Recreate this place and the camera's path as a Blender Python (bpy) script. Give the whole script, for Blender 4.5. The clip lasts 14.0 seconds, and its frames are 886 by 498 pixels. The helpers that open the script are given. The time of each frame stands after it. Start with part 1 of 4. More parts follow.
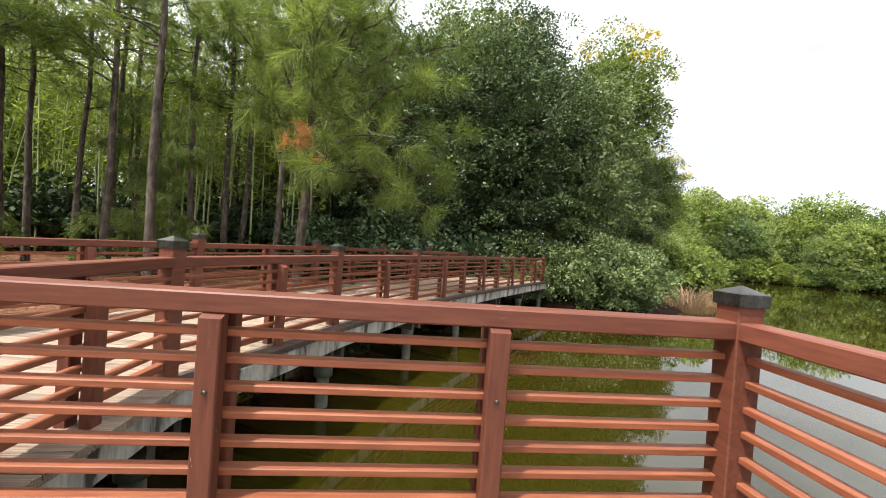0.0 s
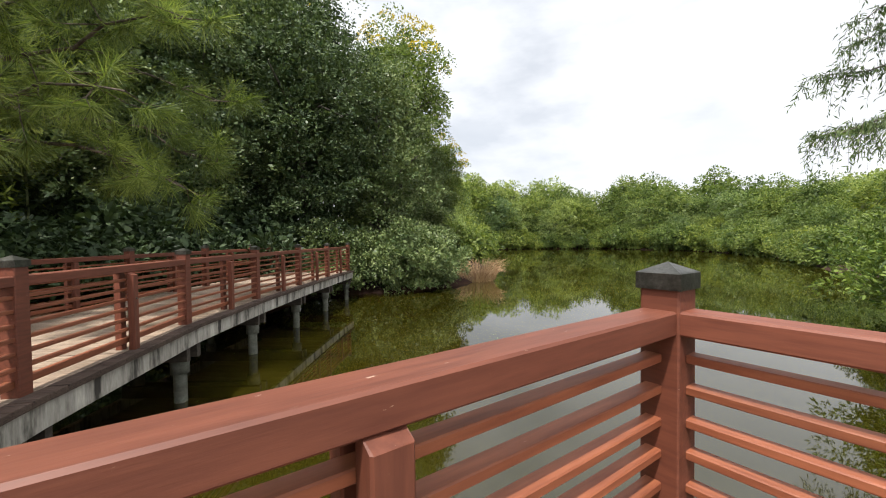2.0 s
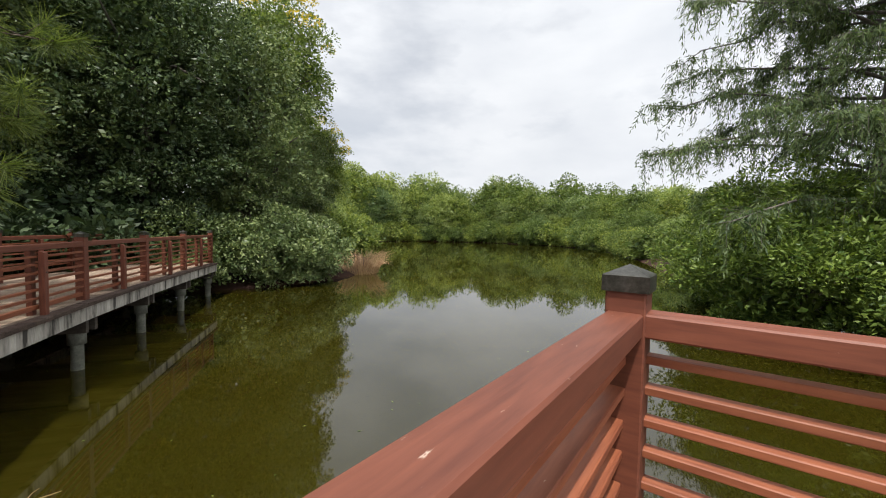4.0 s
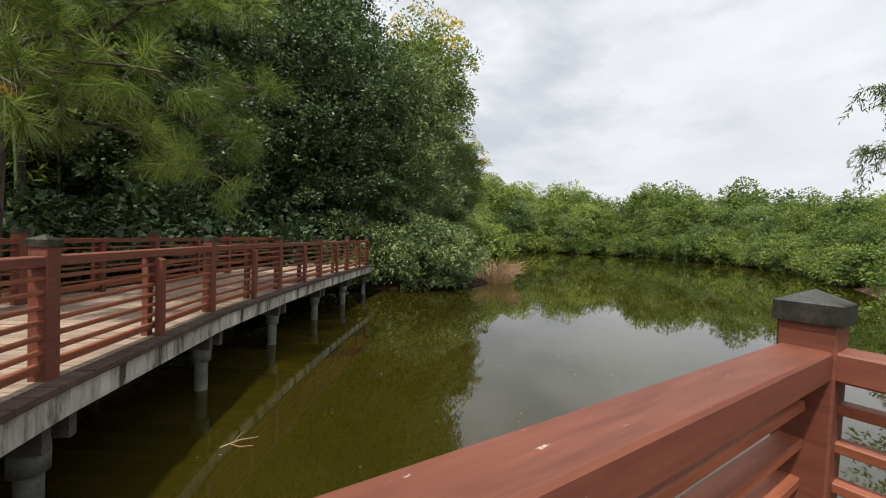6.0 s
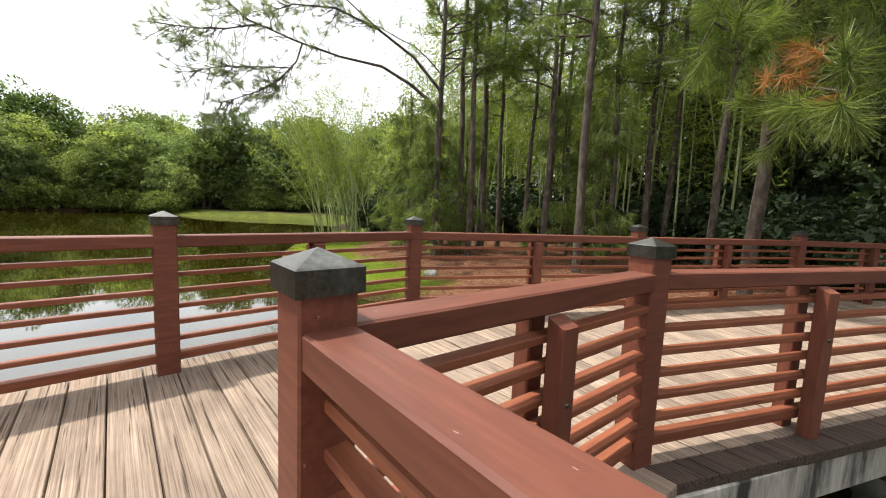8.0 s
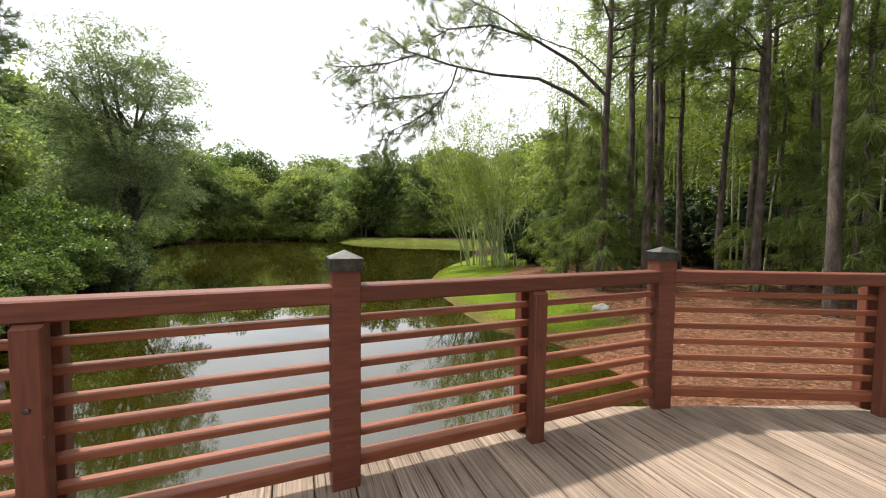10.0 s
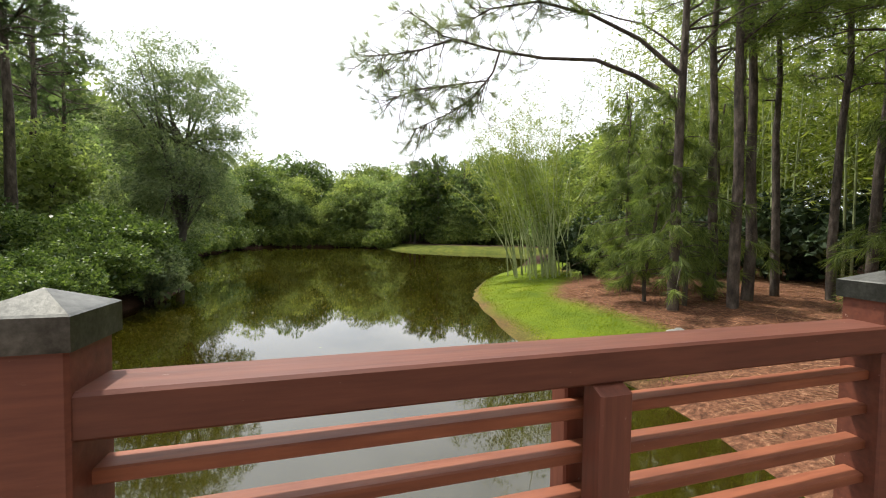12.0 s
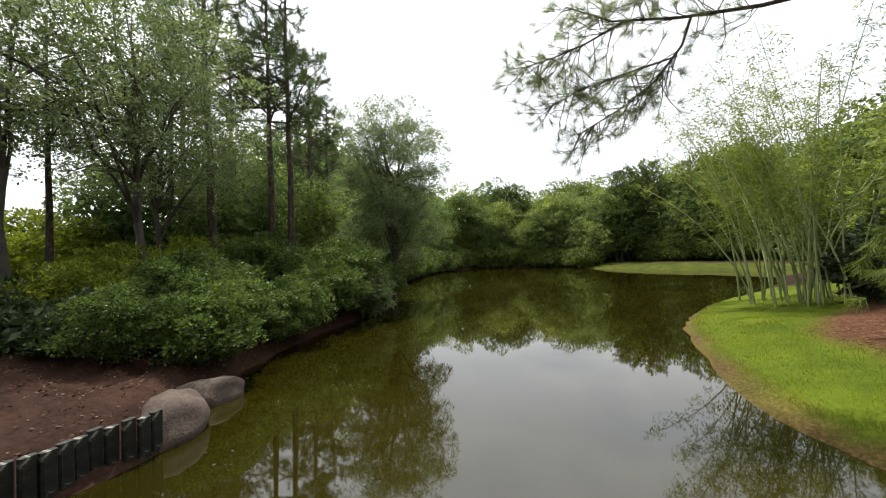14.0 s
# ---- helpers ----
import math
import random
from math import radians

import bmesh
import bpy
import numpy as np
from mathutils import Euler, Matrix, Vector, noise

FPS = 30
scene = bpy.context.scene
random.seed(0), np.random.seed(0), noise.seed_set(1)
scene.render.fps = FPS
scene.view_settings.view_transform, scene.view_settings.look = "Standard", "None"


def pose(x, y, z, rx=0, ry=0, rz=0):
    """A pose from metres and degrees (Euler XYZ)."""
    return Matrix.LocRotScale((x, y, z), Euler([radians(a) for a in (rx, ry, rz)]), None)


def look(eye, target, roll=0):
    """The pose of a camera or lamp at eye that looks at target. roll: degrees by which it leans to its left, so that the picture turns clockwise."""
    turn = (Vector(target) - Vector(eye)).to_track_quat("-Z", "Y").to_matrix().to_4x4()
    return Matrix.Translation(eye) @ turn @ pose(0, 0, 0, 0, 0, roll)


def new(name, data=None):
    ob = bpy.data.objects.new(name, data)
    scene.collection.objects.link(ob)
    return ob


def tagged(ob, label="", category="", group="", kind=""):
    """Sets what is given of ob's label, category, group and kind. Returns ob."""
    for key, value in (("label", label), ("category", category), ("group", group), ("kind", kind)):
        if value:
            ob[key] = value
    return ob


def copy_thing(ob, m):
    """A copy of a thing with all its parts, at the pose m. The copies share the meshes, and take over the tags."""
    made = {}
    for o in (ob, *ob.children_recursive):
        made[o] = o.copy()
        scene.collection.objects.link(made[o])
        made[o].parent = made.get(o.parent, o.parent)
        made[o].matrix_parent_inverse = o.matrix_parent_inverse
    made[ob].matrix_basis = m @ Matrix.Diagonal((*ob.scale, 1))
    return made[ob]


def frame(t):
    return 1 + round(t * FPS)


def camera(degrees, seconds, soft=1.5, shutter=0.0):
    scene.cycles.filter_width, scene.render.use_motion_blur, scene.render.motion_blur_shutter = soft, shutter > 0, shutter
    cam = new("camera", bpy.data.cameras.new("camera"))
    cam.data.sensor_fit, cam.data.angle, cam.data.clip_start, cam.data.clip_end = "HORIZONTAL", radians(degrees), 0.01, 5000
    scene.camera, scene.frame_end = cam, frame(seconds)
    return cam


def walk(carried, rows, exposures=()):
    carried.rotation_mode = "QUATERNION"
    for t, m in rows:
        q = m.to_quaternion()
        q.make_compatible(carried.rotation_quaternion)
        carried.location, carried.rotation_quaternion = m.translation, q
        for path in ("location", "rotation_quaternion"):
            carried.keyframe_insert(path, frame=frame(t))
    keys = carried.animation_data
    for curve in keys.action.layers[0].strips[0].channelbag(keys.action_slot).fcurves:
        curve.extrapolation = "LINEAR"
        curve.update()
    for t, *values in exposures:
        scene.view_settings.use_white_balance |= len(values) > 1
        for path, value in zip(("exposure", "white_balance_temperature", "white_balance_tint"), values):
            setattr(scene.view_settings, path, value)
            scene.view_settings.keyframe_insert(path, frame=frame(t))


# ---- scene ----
# camera and its walk: seconds, eye, tilt from straight down, roll, heading
cam = camera(98.0, 14.0, soft=1.05)
ROWS = [
    (0.0, 0.048, 0.362, 1.295, 89.41, -4.24, -6.17),
    (0.5, 0.187, 0.642, 1.297, 89.46, -2.25, -16.68),
    (1.0, 0.184, 0.889, 1.318, 89.16, -0.94, -20.73),
    (1.5, 0.121, 1.146, 1.335, 88.94, 0.40, -27.02),
    (2.0, 0.194, 1.409, 1.301, 88.49, 0.68, -35.65),
    (2.5, 0.198, 1.620, 1.319, 87.70, 0.08, -44.48),
    (3.0, 0.145, 1.724, 1.326, 87.20, -0.79, -53.49),
    (5.5, 0.128, 1.829, 1.305, 87.67, -1.52, -52.90),
    (6.0, 0.091, 1.747, 1.321, 88.16, -2.36, -33.61),
    (6.5, -0.056, 1.748, 1.329, 86.75, -2.14, -9.57),
    (7.0, -0.371, 1.700, 1.318, 86.56, -0.64, 17.15),
    (7.5, -0.722, 1.732, 1.318, 85.34, -1.81, 39.11),
    (8.0, -1.072, 1.762, 1.305, 83.99, -2.41, 49.52),
    (8.5, -1.449, 1.692, 1.306, 83.34, -1.14, 56.92),
    (9.0, -1.822, 1.682, 1.311, 84.25, -0.64, 62.39),
    (11.5, -3.423, 2.331, 1.321, 88.44, -0.83, 74.89),
    (12.0, -3.666, 2.576, 1.308, 87.89, -0.72, 76.64),
    (12.5, -3.834, 2.909, 1.304, 88.49, -0.89, 77.67),
    (13.0, -4.120, 3.136, 1.308, 91.45, 1.14, 89.51),
    (13.5, -4.220, 3.307, 1.315, 92.53, 1.93, 107.74),
    (14.0, -4.285, 3.494, 1.323, 91.02, 1.54, 106.39),
]
walk(cam, [(t, pose(x, y, z, rx, ry, rz)) for t, x, y, z, rx, ry, rz in ROWS],
     exposures=[(0.0, 1.2), (1.0, 1.05), (2.0, 0.85), (3.0, 0.62), (5.5, 0.56), (6.5, 0.5), (7.5, 0.84), (8.25, 0.88), (9.0, 0.78), (12.5, 0.73), (14.0, 0.30)])

# ---- world, sun ----
SUN_TO = Vector((-0.47, -0.29, 1.18)).normalized()
world = bpy.data.worlds.new("sky")
scene.world = world
world.use_nodes = True
wn, wl = world.node_tree.nodes, world.node_tree.links
wn.clear()
w_out = wn.new("ShaderNodeOutputWorld")
w_bg = wn.new("ShaderNodeBackground")
w_sky = wn.new("ShaderNodeTexSky")
w_sky.sky_type = "NISHITA"
w_sky.sun_disc = False
w_sky.sun_elevation = math.asin(SUN_TO.z)
w_sky.sun_rotation = math.atan2(SUN_TO.x, SUN_TO.y)
w_tc = wn.new("ShaderNodeTexCoord")
w_map = wn.new("ShaderNodeMapping")
w_map.inputs["Scale"].default_value = (1.0, 1.0, 2.6)
w_noise = wn.new("ShaderNodeTexNoise")
w_noise.inputs["Scale"].default_value = 2.3
w_noise.inputs["Detail"].default_value = 6
w_noise.inputs["Roughness"].default_value = 0.55
w_ramp = wn.new("ShaderNodeValToRGB")
w_ramp.color_ramp.elements[0].position = 0.30
w_ramp.color_ramp.elements[0].color = (0.72, 0.72, 0.72, 1)
w_ramp.color_ramp.elements[1].position = 0.45
w_shade = wn.new("ShaderNodeValToRGB")
w_shade.color_ramp.elements[0].color = (10.5, 10.9, 11.6, 1)
w_shade.color_ramp.elements[0].position = 0.35
w_shade.color_ramp.elements[1].color = (12.1, 12.4, 12.9, 1)
w_shade.color_ramp.elements[1].position = 0.7
w_n2 = wn.new("ShaderNodeTexNoise")
w_n2.inputs["Scale"].default_value = 4.0
w_n2.inputs["Detail"].default_value = 5
w_mix = wn.new("ShaderNodeMix")
w_mix.data_type = "RGBA"
wl.new(w_tc.outputs["Generated"], w_map.inputs["Vector"])
wl.new(w_map.outputs["Vector"], w_noise.inputs["Vector"])
wl.new(w_map.outputs["Vector"], w_n2.inputs["Vector"])
wl.new(w_noise.outputs["Fac"], w_ramp.inputs["Fac"])
wl.new(w_n2.outputs["Fac"], w_shade.inputs["Fac"])
wl.new(w_ramp.outputs["Color"], w_mix.inputs["Factor"])
wl.new(w_sky.outputs["Color"], w_mix.inputs["A"])
wl.new(w_shade.outputs["Color"], w_mix.inputs["B"])
# the cloud deck is brighter on the sun's side
w_dot = wn.new("ShaderNodeVectorMath")
w_dot.operation = "DOT_PRODUCT"
w_dot.inputs[1].default_value = (-0.34, -0.20, 0.0)
w_add = wn.new("ShaderNodeMath")
w_add.inputs[1].default_value = 1.30
w_scale = wn.new("ShaderNodeVectorMath")
w_scale.operation = "SCALE"
wl.new(w_tc.outputs["Generated"], w_dot.inputs[0])
wl.new(w_dot.outputs["Value"], w_add.inputs[0])
wl.new(w_mix.outputs["Result"], w_scale.inputs[0])
# and glows round the veiled sun
w_glow = wn.new("ShaderNodeVectorMath")
w_glow.operation = "DOT_PRODUCT"
w_glow.inputs[1].default_value = SUN_TO
w_clip = wn.new("ShaderNodeMath")
w_clip.operation = "MAXIMUM"
w_clip.inputs[1].default_value = 0.0
w_pow = wn.new("ShaderNodeMath")
w_pow.operation = "POWER"
w_pow.inputs[1].default_value = 3.0
w_sum = wn.new("ShaderNodeMath")
w_sum.operation = "MULTIPLY_ADD"
w_sum.inputs[1].default_value = 1.1
wl.new(w_tc.outputs["Generated"], w_glow.inputs[0])
wl.new(w_glow.outputs["Value"], w_clip.inputs[0])
wl.new(w_clip.outputs[0], w_pow.inputs[0])
wl.new(w_pow.outputs[0], w_sum.inputs[0])
wl.new(w_add.outputs[0], w_sum.inputs[2])
wl.new(w_sum.outputs[0], w_scale.inputs["Scale"])
wl.new(w_scale.outputs["Vector"], w_bg.inputs["Color"])
w_bg.inputs["Strength"].default_value = 0.055
wl.new(w_bg.outputs["Background"], w_out.inputs["Surface"])

sun = new("sun", bpy.data.lights.new("sun", "SUN"))
sun.data.energy = 4.0
sun.data.angle = radians(1.9)
sun.data.color = (1.0, 0.95, 0.87)
sun.matrix_basis = look(SUN_TO * 50, (0, 0, 0))

# ---- materials ----


def material(name, build):
    m = bpy.data.materials.new(name)
    m.use_nodes = True
    n, l = m.node_tree.nodes, m.node_tree.links
    b = n["Principled BSDF"]
    build(n, l, b)
    return m


def ramp(n, stops):
    r = n.new("ShaderNodeValToRGB")
    e = r.color_ramp.elements
    while len(e) < len(stops):
        e.new(0.5)
    for k, (p, c) in enumerate(stops):
        e[k].position = p
        e[k].color = (*c, 1)
    return r


def tex_noise(n, l, vec, scale, detail=4, rough=0.55):
    t = n.new("ShaderNodeTexNoise")
    t.inputs["Scale"].default_value = scale
    t.inputs["Detail"].default_value = detail
    t.inputs["Roughness"].default_value = rough
    if vec is not None:
        l.new(vec, t.inputs["Vector"])
    return t.outputs["Fac"]


def coords(n, l, kind="Object", scale=(1, 1, 1), random_shift=False):
    tc = n.new("ShaderNodeTexCoord")
    mp = n.new("ShaderNodeMapping")
    mp.inputs["Scale"].default_value = scale
    l.new(tc.outputs[kind], mp.inputs["Vector"])
    if random_shift:
        oi = n.new("ShaderNodeObjectInfo")
        mul = n.new("ShaderNodeMath")
        mul.operation = "MULTIPLY"
        mul.inputs[1].default_value = 37.0
        l.new(oi.outputs["Random"], mul.inputs[0])
        l.new(mul.outputs[0], mp.inputs["Location"])
    return mp.outputs["Vector"]


def mix_rgb(n, l, fac, a, b, blend="MIX"):
    m = n.new("ShaderNodeMix")
    m.data_type = "RGBA"
    m.blend_type = blend
    for key, v in (("Factor", fac), ("A", a), ("B", b)):
        if isinstance(v, (int, float)):
            m.inputs[key].default_value = v
        elif isinstance(v, tuple):
            m.inputs[key].default_value = (*v, 1)
        else:
            l.new(v, m.inputs[key])
    return m.outputs["Result"]


def bump(n, l, b, height, strength, dist=0.01):
    bp = n.new("ShaderNodeBump")
    bp.inputs["Strength"].default_value = strength
    bp.inputs["Distance"].default_value = dist
    l.new(height, bp.inputs["Height"])
    l.new(bp.outputs["Normal"], b.inputs["Normal"])


def painted_wood(name, dark, light, worn, wear=0.66):
    def build(n, l, b):
        v = coords(n, l, "Object", (1.5, 14, 14), True)
        grain = tex_noise(n, l, v, 3.0, 5)
        c = ramp(n, [(0.3, dark), (0.75, light)])
        l.new(grain, c.inputs["Fac"])
        v2 = coords(n, l, "Object", (3, 9, 9), True)
        spots = tex_noise(n, l, v2, 6.0, 6, 0.7)
        s = ramp(n, [(wear, (0, 0, 0)), (wear + 0.05, (1, 1, 1))])
        l.new(spots, s.inputs["Fac"])
        oi = n.new("ShaderNodeObjectInfo")
        hv = n.new("ShaderNodeHueSaturation")
        mr = n.new("ShaderNodeMapRange")
        mr.inputs["To Min"].default_value = 0.82
        mr.inputs["To Max"].default_value = 1.15
        l.new(oi.outputs["Random"], mr.inputs["Value"])
        l.new(mr.outputs["Result"], hv.inputs["Value"])
        l.new(c.outputs["Color"], hv.inputs["Color"])
        l.new(mix_rgb(n, l, s.outputs["Color"], hv.outputs["Color"], worn), b.inputs["Base Color"])
        b.inputs["Roughness"].default_value = 0.55
        b.inputs["Specular IOR Level"].default_value = 0.35
        bump(n, l, b, grain, 0.25, 0.004)
    return material(name, build)


def weathered_board(name, dark, mid, light):
    def build(n, l, b):
        v = coords(n, l, "Object", (0.4, 34, 34), True)
        fine = tex_noise(n, l, v, 3.2, 6, 0.62)
        c = ramp(n, [(0.33, dark), (0.47, mid), (0.66, light)])
        l.new(fine, c.inputs["Fac"])
        v3 = coords(n, l, "Object", (0.8, 30, 30), True)
        crack = tex_noise(n, l, v3, 2.0, 2, 0.5)
        k = ramp(n, [(0.31, (0.26, 0.24, 0.23)), (0.39, (1.0, 1.0, 1.0))])
        l.new(crack, k.inputs["Fac"])
        v2 = coords(n, l, "Object", (1.0, 1.8, 1.8), True)
        stain = tex_noise(n, l, v2, 1.5, 5, 0.6)
        s = ramp(n, [(0.32, (0.66, 0.62, 0.60)), (0.66, (1.08, 1.04, 1.0))])
        l.new(stain, s.inputs["Fac"])
        col = mix_rgb(n, l, 1.0, c.outputs["Color"], s.outputs["Color"], "MULTIPLY")
        col = mix_rgb(n, l, 1.0, col, k.outputs["Color"], "MULTIPLY")
        oi = n.new("ShaderNodeObjectInfo")
        mr = n.new("ShaderNodeMapRange")
        mr.inputs["To Min"].default_value = 0.8
        mr.inputs["To Max"].default_value = 1.12
        l.new(oi.outputs["Random"], mr.inputs["Value"])
        hv = n.new("ShaderNodeHueSaturation")
        l.new(mr.outputs["Result"], hv.inputs["Value"])
        l.new(col, hv.inputs["Color"])
        l.new(hv.outputs["Color"], b.inputs["Base Color"])
        b.inputs["Roughness"].default_value = 0.85
        b.inputs["Specular IOR Level"].default_value = 0.25
        bump(n, l, b, fine, 0.8, 0.008)
    return material(name, build)


def blotchy(name, stops, scale=3.0, rough=0.85, metal=0.0, relief=0.4, dist=0.02, kind="Object", stretch=(1, 1, 1)):
    def build(n, l, b):
        v = coords(n, l, kind, stretch)
        a = tex_noise(n, l, v, scale, 7, 0.62)
        f = tex_noise(n, l, v, scale * 9, 5, 0.6)
        c = ramp(n, stops)
        l.new(a, c.inputs["Fac"])
        d = ramp(n, [(0.3, (0.7, 0.7, 0.7)), (0.7, (1.15, 1.15, 1.15))])
        l.new(f, d.inputs["Fac"])
        l.new(mix_rgb(n, l, 1.0, c.outputs["Color"], d.outputs["Color"], "MULTIPLY"), b.inputs["Base Color"])
        b.inputs["Roughness"].default_value = rough
        b.inputs["Metallic"].default_value = metal
        bump(n, l, b, f, relief, dist)
    return material(name, build)


def leafy(name, dark, light, trans=0.35, rough=0.5, vary=False):
    def build(n, l, b):
        g = n.new("ShaderNodeNewGeometry")
        stops = [(0.0, dark), (0.85, light)]
        c = ramp(n, stops)
        l.new(g.outputs["Random Per Island"], c.inputs["Fac"])
        v = coords(n, l, "Object")
        big = tex_noise(n, l, v, 0.55, 3)
        d = ramp(n, [(0.32, (0.62, 0.66, 0.6)), (0.68, (1.3, 1.25, 1.15))])
        l.new(big, d.inputs["Fac"])
        col = mix_rgb(n, l, 1.0, c.outputs["Color"], d.outputs["Color"], "MULTIPLY")
        if vary:
            # from tree to tree
            oi = n.new("ShaderNodeObjectInfo")
            tone = ramp(n, [(0.0, (0.68, 0.74, 0.80)), (0.5, (1.0, 1.0, 1.0)), (1.0, (1.28, 1.18, 0.95))])
            l.new(oi.outputs["Random"], tone.inputs["Fac"])
            col = mix_rgb(n, l, 1.0, col, tone.outputs["Color"], "MULTIPLY")
        l.new(col, b.inputs["Base Color"])
        b.inputs["Roughness"].default_value = rough
        b.inputs["Specular IOR Level"].default_value = 0.22
        tr = n.new("ShaderNodeBsdfTranslucent")
        l.new(mix_rgb(n, l, 1.0, col, (1.3, 1.35, 0.7), "MULTIPLY"), tr.inputs["Color"])
        mx = n.new("ShaderNodeMixShader")
        mx.inputs["Fac"].default_value = trans
        l.new(b.outputs["BSDF"], mx.inputs[1])
        l.new(tr.outputs["BSDF"], mx.inputs[2])
        l.new(mx.outputs["Shader"], n["Material Output"].inputs["Surface"])
    return material(name, build)


RED = painted_wood("red_brown_stain", (0.094, 0.028, 0.016), (0.158, 0.050, 0.028), (0.40, 0.30, 0.24), 0.675)
SLAT = painted_wood("orange_brown_stain", (0.155, 0.045, 0.021), (0.255, 0.084, 0.039), (0.36, 0.24, 0.17), 0.70)
BOARD = weathered_board("weathered_deck_wood", (0.15, 0.112, 0.085), (0.26, 0.20, 0.153), (0.385, 0.31, 0.245))
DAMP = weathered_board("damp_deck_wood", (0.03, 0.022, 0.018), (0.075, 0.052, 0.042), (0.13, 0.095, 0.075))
CAP = blotchy("dull_zinc", [(0.3, (0.05, 0.049, 0.042)), (0.7, (0.165, 0.162, 0.146))], 9, 0.42, 0.95, 0.2, 0.003)
FASCIA = blotchy("stained_concrete", [(0.41, (0.04, 0.034, 0.027)), (0.50, (0.30, 0.275, 0.235)), (0.72, (0.55, 0.51, 0.45))],
                 1.6, 0.9, 0, 0.4, 0.006, "Object", (2.4, 2.4, 0.45))
PILE = blotchy("algae_concrete", [(0.3, (0.06, 0.06, 0.045)), (0.7, (0.20, 0.20, 0.16))], 3, 0.85, 0, 0.4, 0.01)
# very dark brown timber for the cross beams
DARKWOOD = blotchy("dark_beam_wood", [(0.3, (0.03, 0.024, 0.018)), (0.7, (0.085, 0.066, 0.05))], 4, 0.85)
PINEBARK = blotchy("pine_bark", [(0.3, (0.03, 0.022, 0.016)), (0.5, (0.10, 0.075, 0.055)), (0.72, (0.22, 0.175, 0.135))],
                   7, 0.95, 0, 1.0, 0.05, "Object", (1, 1, 0.35))
GREYBARK = blotchy("grey_bark", [(0.3, (0.04, 0.034, 0.028)), (0.7, (0.14, 0.12, 0.10))], 4, 0.9, 0, 0.7, 0.02, "Object", (1, 1, 0.4))
CULM = blotchy("bamboo_culm", [(0.3, (0.17, 0.21, 0.07)), (0.6, (0.38, 0.42, 0.19)), (0.8, (0.50, 0.50, 0.30))], 1.2, 0.45, 0, 0.1, 0.005)
PALE_STONE = blotchy("pale_stone", [(0.3, (0.14, 0.14, 0.12)), (0.7, (0.32, 0.31, 0.27))], 4, 0.9, 0, 0.5, 0.02)
STONE = blotchy("boulder_stone", [(0.3, (0.05, 0.034, 0.027)), (0.7, (0.165, 0.12, 0.095))], 2.5, 0.9, 0, 0.6, 0.03)
REVET = blotchy("wet_timber", [(0.45, (0.012, 0.012, 0.010)), (0.58, (0.035, 0.034, 0.026)), (0.64, (0.34, 0.33, 0.29))],
                2.2, 0.7, 0, 0.4, 0.01, "Object", (3, 3, 0.5))
PINE = leafy("pine_needles", (0.07, 0.12, 0.028), (0.24, 0.30, 0.085), 0.45, 0.5)
PINE_NEAR = leafy("long_bright_needles", (0.055, 0.09, 0.025), (0.23, 0.285, 0.085), 0.45, 0.45)
PINE_FAR = leafy("grey_pine_needles", (0.05, 0.085, 0.035), (0.11, 0.15, 0.07), 0.4, 0.5)
BOUGH = leafy("sunlit_grey_green_needles", (0.13, 0.165, 0.10), (0.29, 0.33, 0.22), 0.5, 0.5)
DEAD = leafy("dead_needles", (0.22, 0.10, 0.035), (0.38, 0.18, 0.07), 0.3, 0.7)
FIG = leafy("fig_leaves", (0.022, 0.045, 0.018), (0.105, 0.145, 0.07), 0.2, 0.4)
# fig green darkened: the canopy's shade is put into the leaf colour
UNDER = leafy("shade_darkened_leaves", (0.014, 0.028, 0.012), (0.06, 0.09, 0.042), 0.15, 0.55)
FIGPALE = leafy("pale_fig_leaves", (0.06, 0.10, 0.038), (0.19, 0.235, 0.105), 0.22, 0.4)
YELLOW = leafy("yellow_blossom", (0.30, 0.25, 0.02), (0.55, 0.42, 0.03), 0.3, 0.6)
WOODS = leafy("mangrove_leaves", (0.05, 0.09, 0.025), (0.18, 0.225, 0.068), 0.4, 0.45, vary=True)
WOODS_DARK = leafy("dark_woods_leaves", (0.09, 0.135, 0.06), (0.24, 0.30, 0.15), 0.58, 0.45, vary=True)
CYPRESS = leafy("feathery_leaves", (0.05, 0.085, 0.045), (0.155, 0.205, 0.10), 0.45, 0.5)
LAUREL = leafy("laurel_leaves", (0.04, 0.08, 0.018), (0.165, 0.225, 0.05), 0.3, 0.4)
CASUAR = leafy("casuarina_needles", (0.085, 0.125, 0.075), (0.25, 0.30, 0.195), 0.48, 0.5)
BAMBOO = leafy("bamboo_leaves", (0.11, 0.155, 0.03), (0.28, 0.325, 0.085), 0.45, 0.5)
SHRUB = leafy("shrub_leaves", (0.035, 0.07, 0.02), (0.17, 0.23, 0.075), 0.4, 0.42)
SHRUBLIME = leafy("lime_shrub_leaves", (0.12, 0.16, 0.02), (0.30, 0.33, 0.05), 0.4, 0.5)
SHRUBPALE = leafy("pale_shrub_leaves", (0.10, 0.15, 0.08), (0.26, 0.31, 0.18), 0.35, 0.45)
REEDS = leafy("dry_twigs", (0.25, 0.15, 0.09), (0.45, 0.32, 0.2), 0.2, 0.7)
GRASS = leafy("grass_blades", (0.09, 0.14, 0.006), (0.235, 0.27, 0.012), 0.4, 0.85)
LITTER = leafy("dead_leaves", (0.04, 0.022, 0.015), (0.20, 0.115, 0.08), 0.1, 0.8)
STRAW = leafy("fallen_needles", (0.12, 0.055, 0.03), (0.34, 0.20, 0.12), 0.1, 0.8)


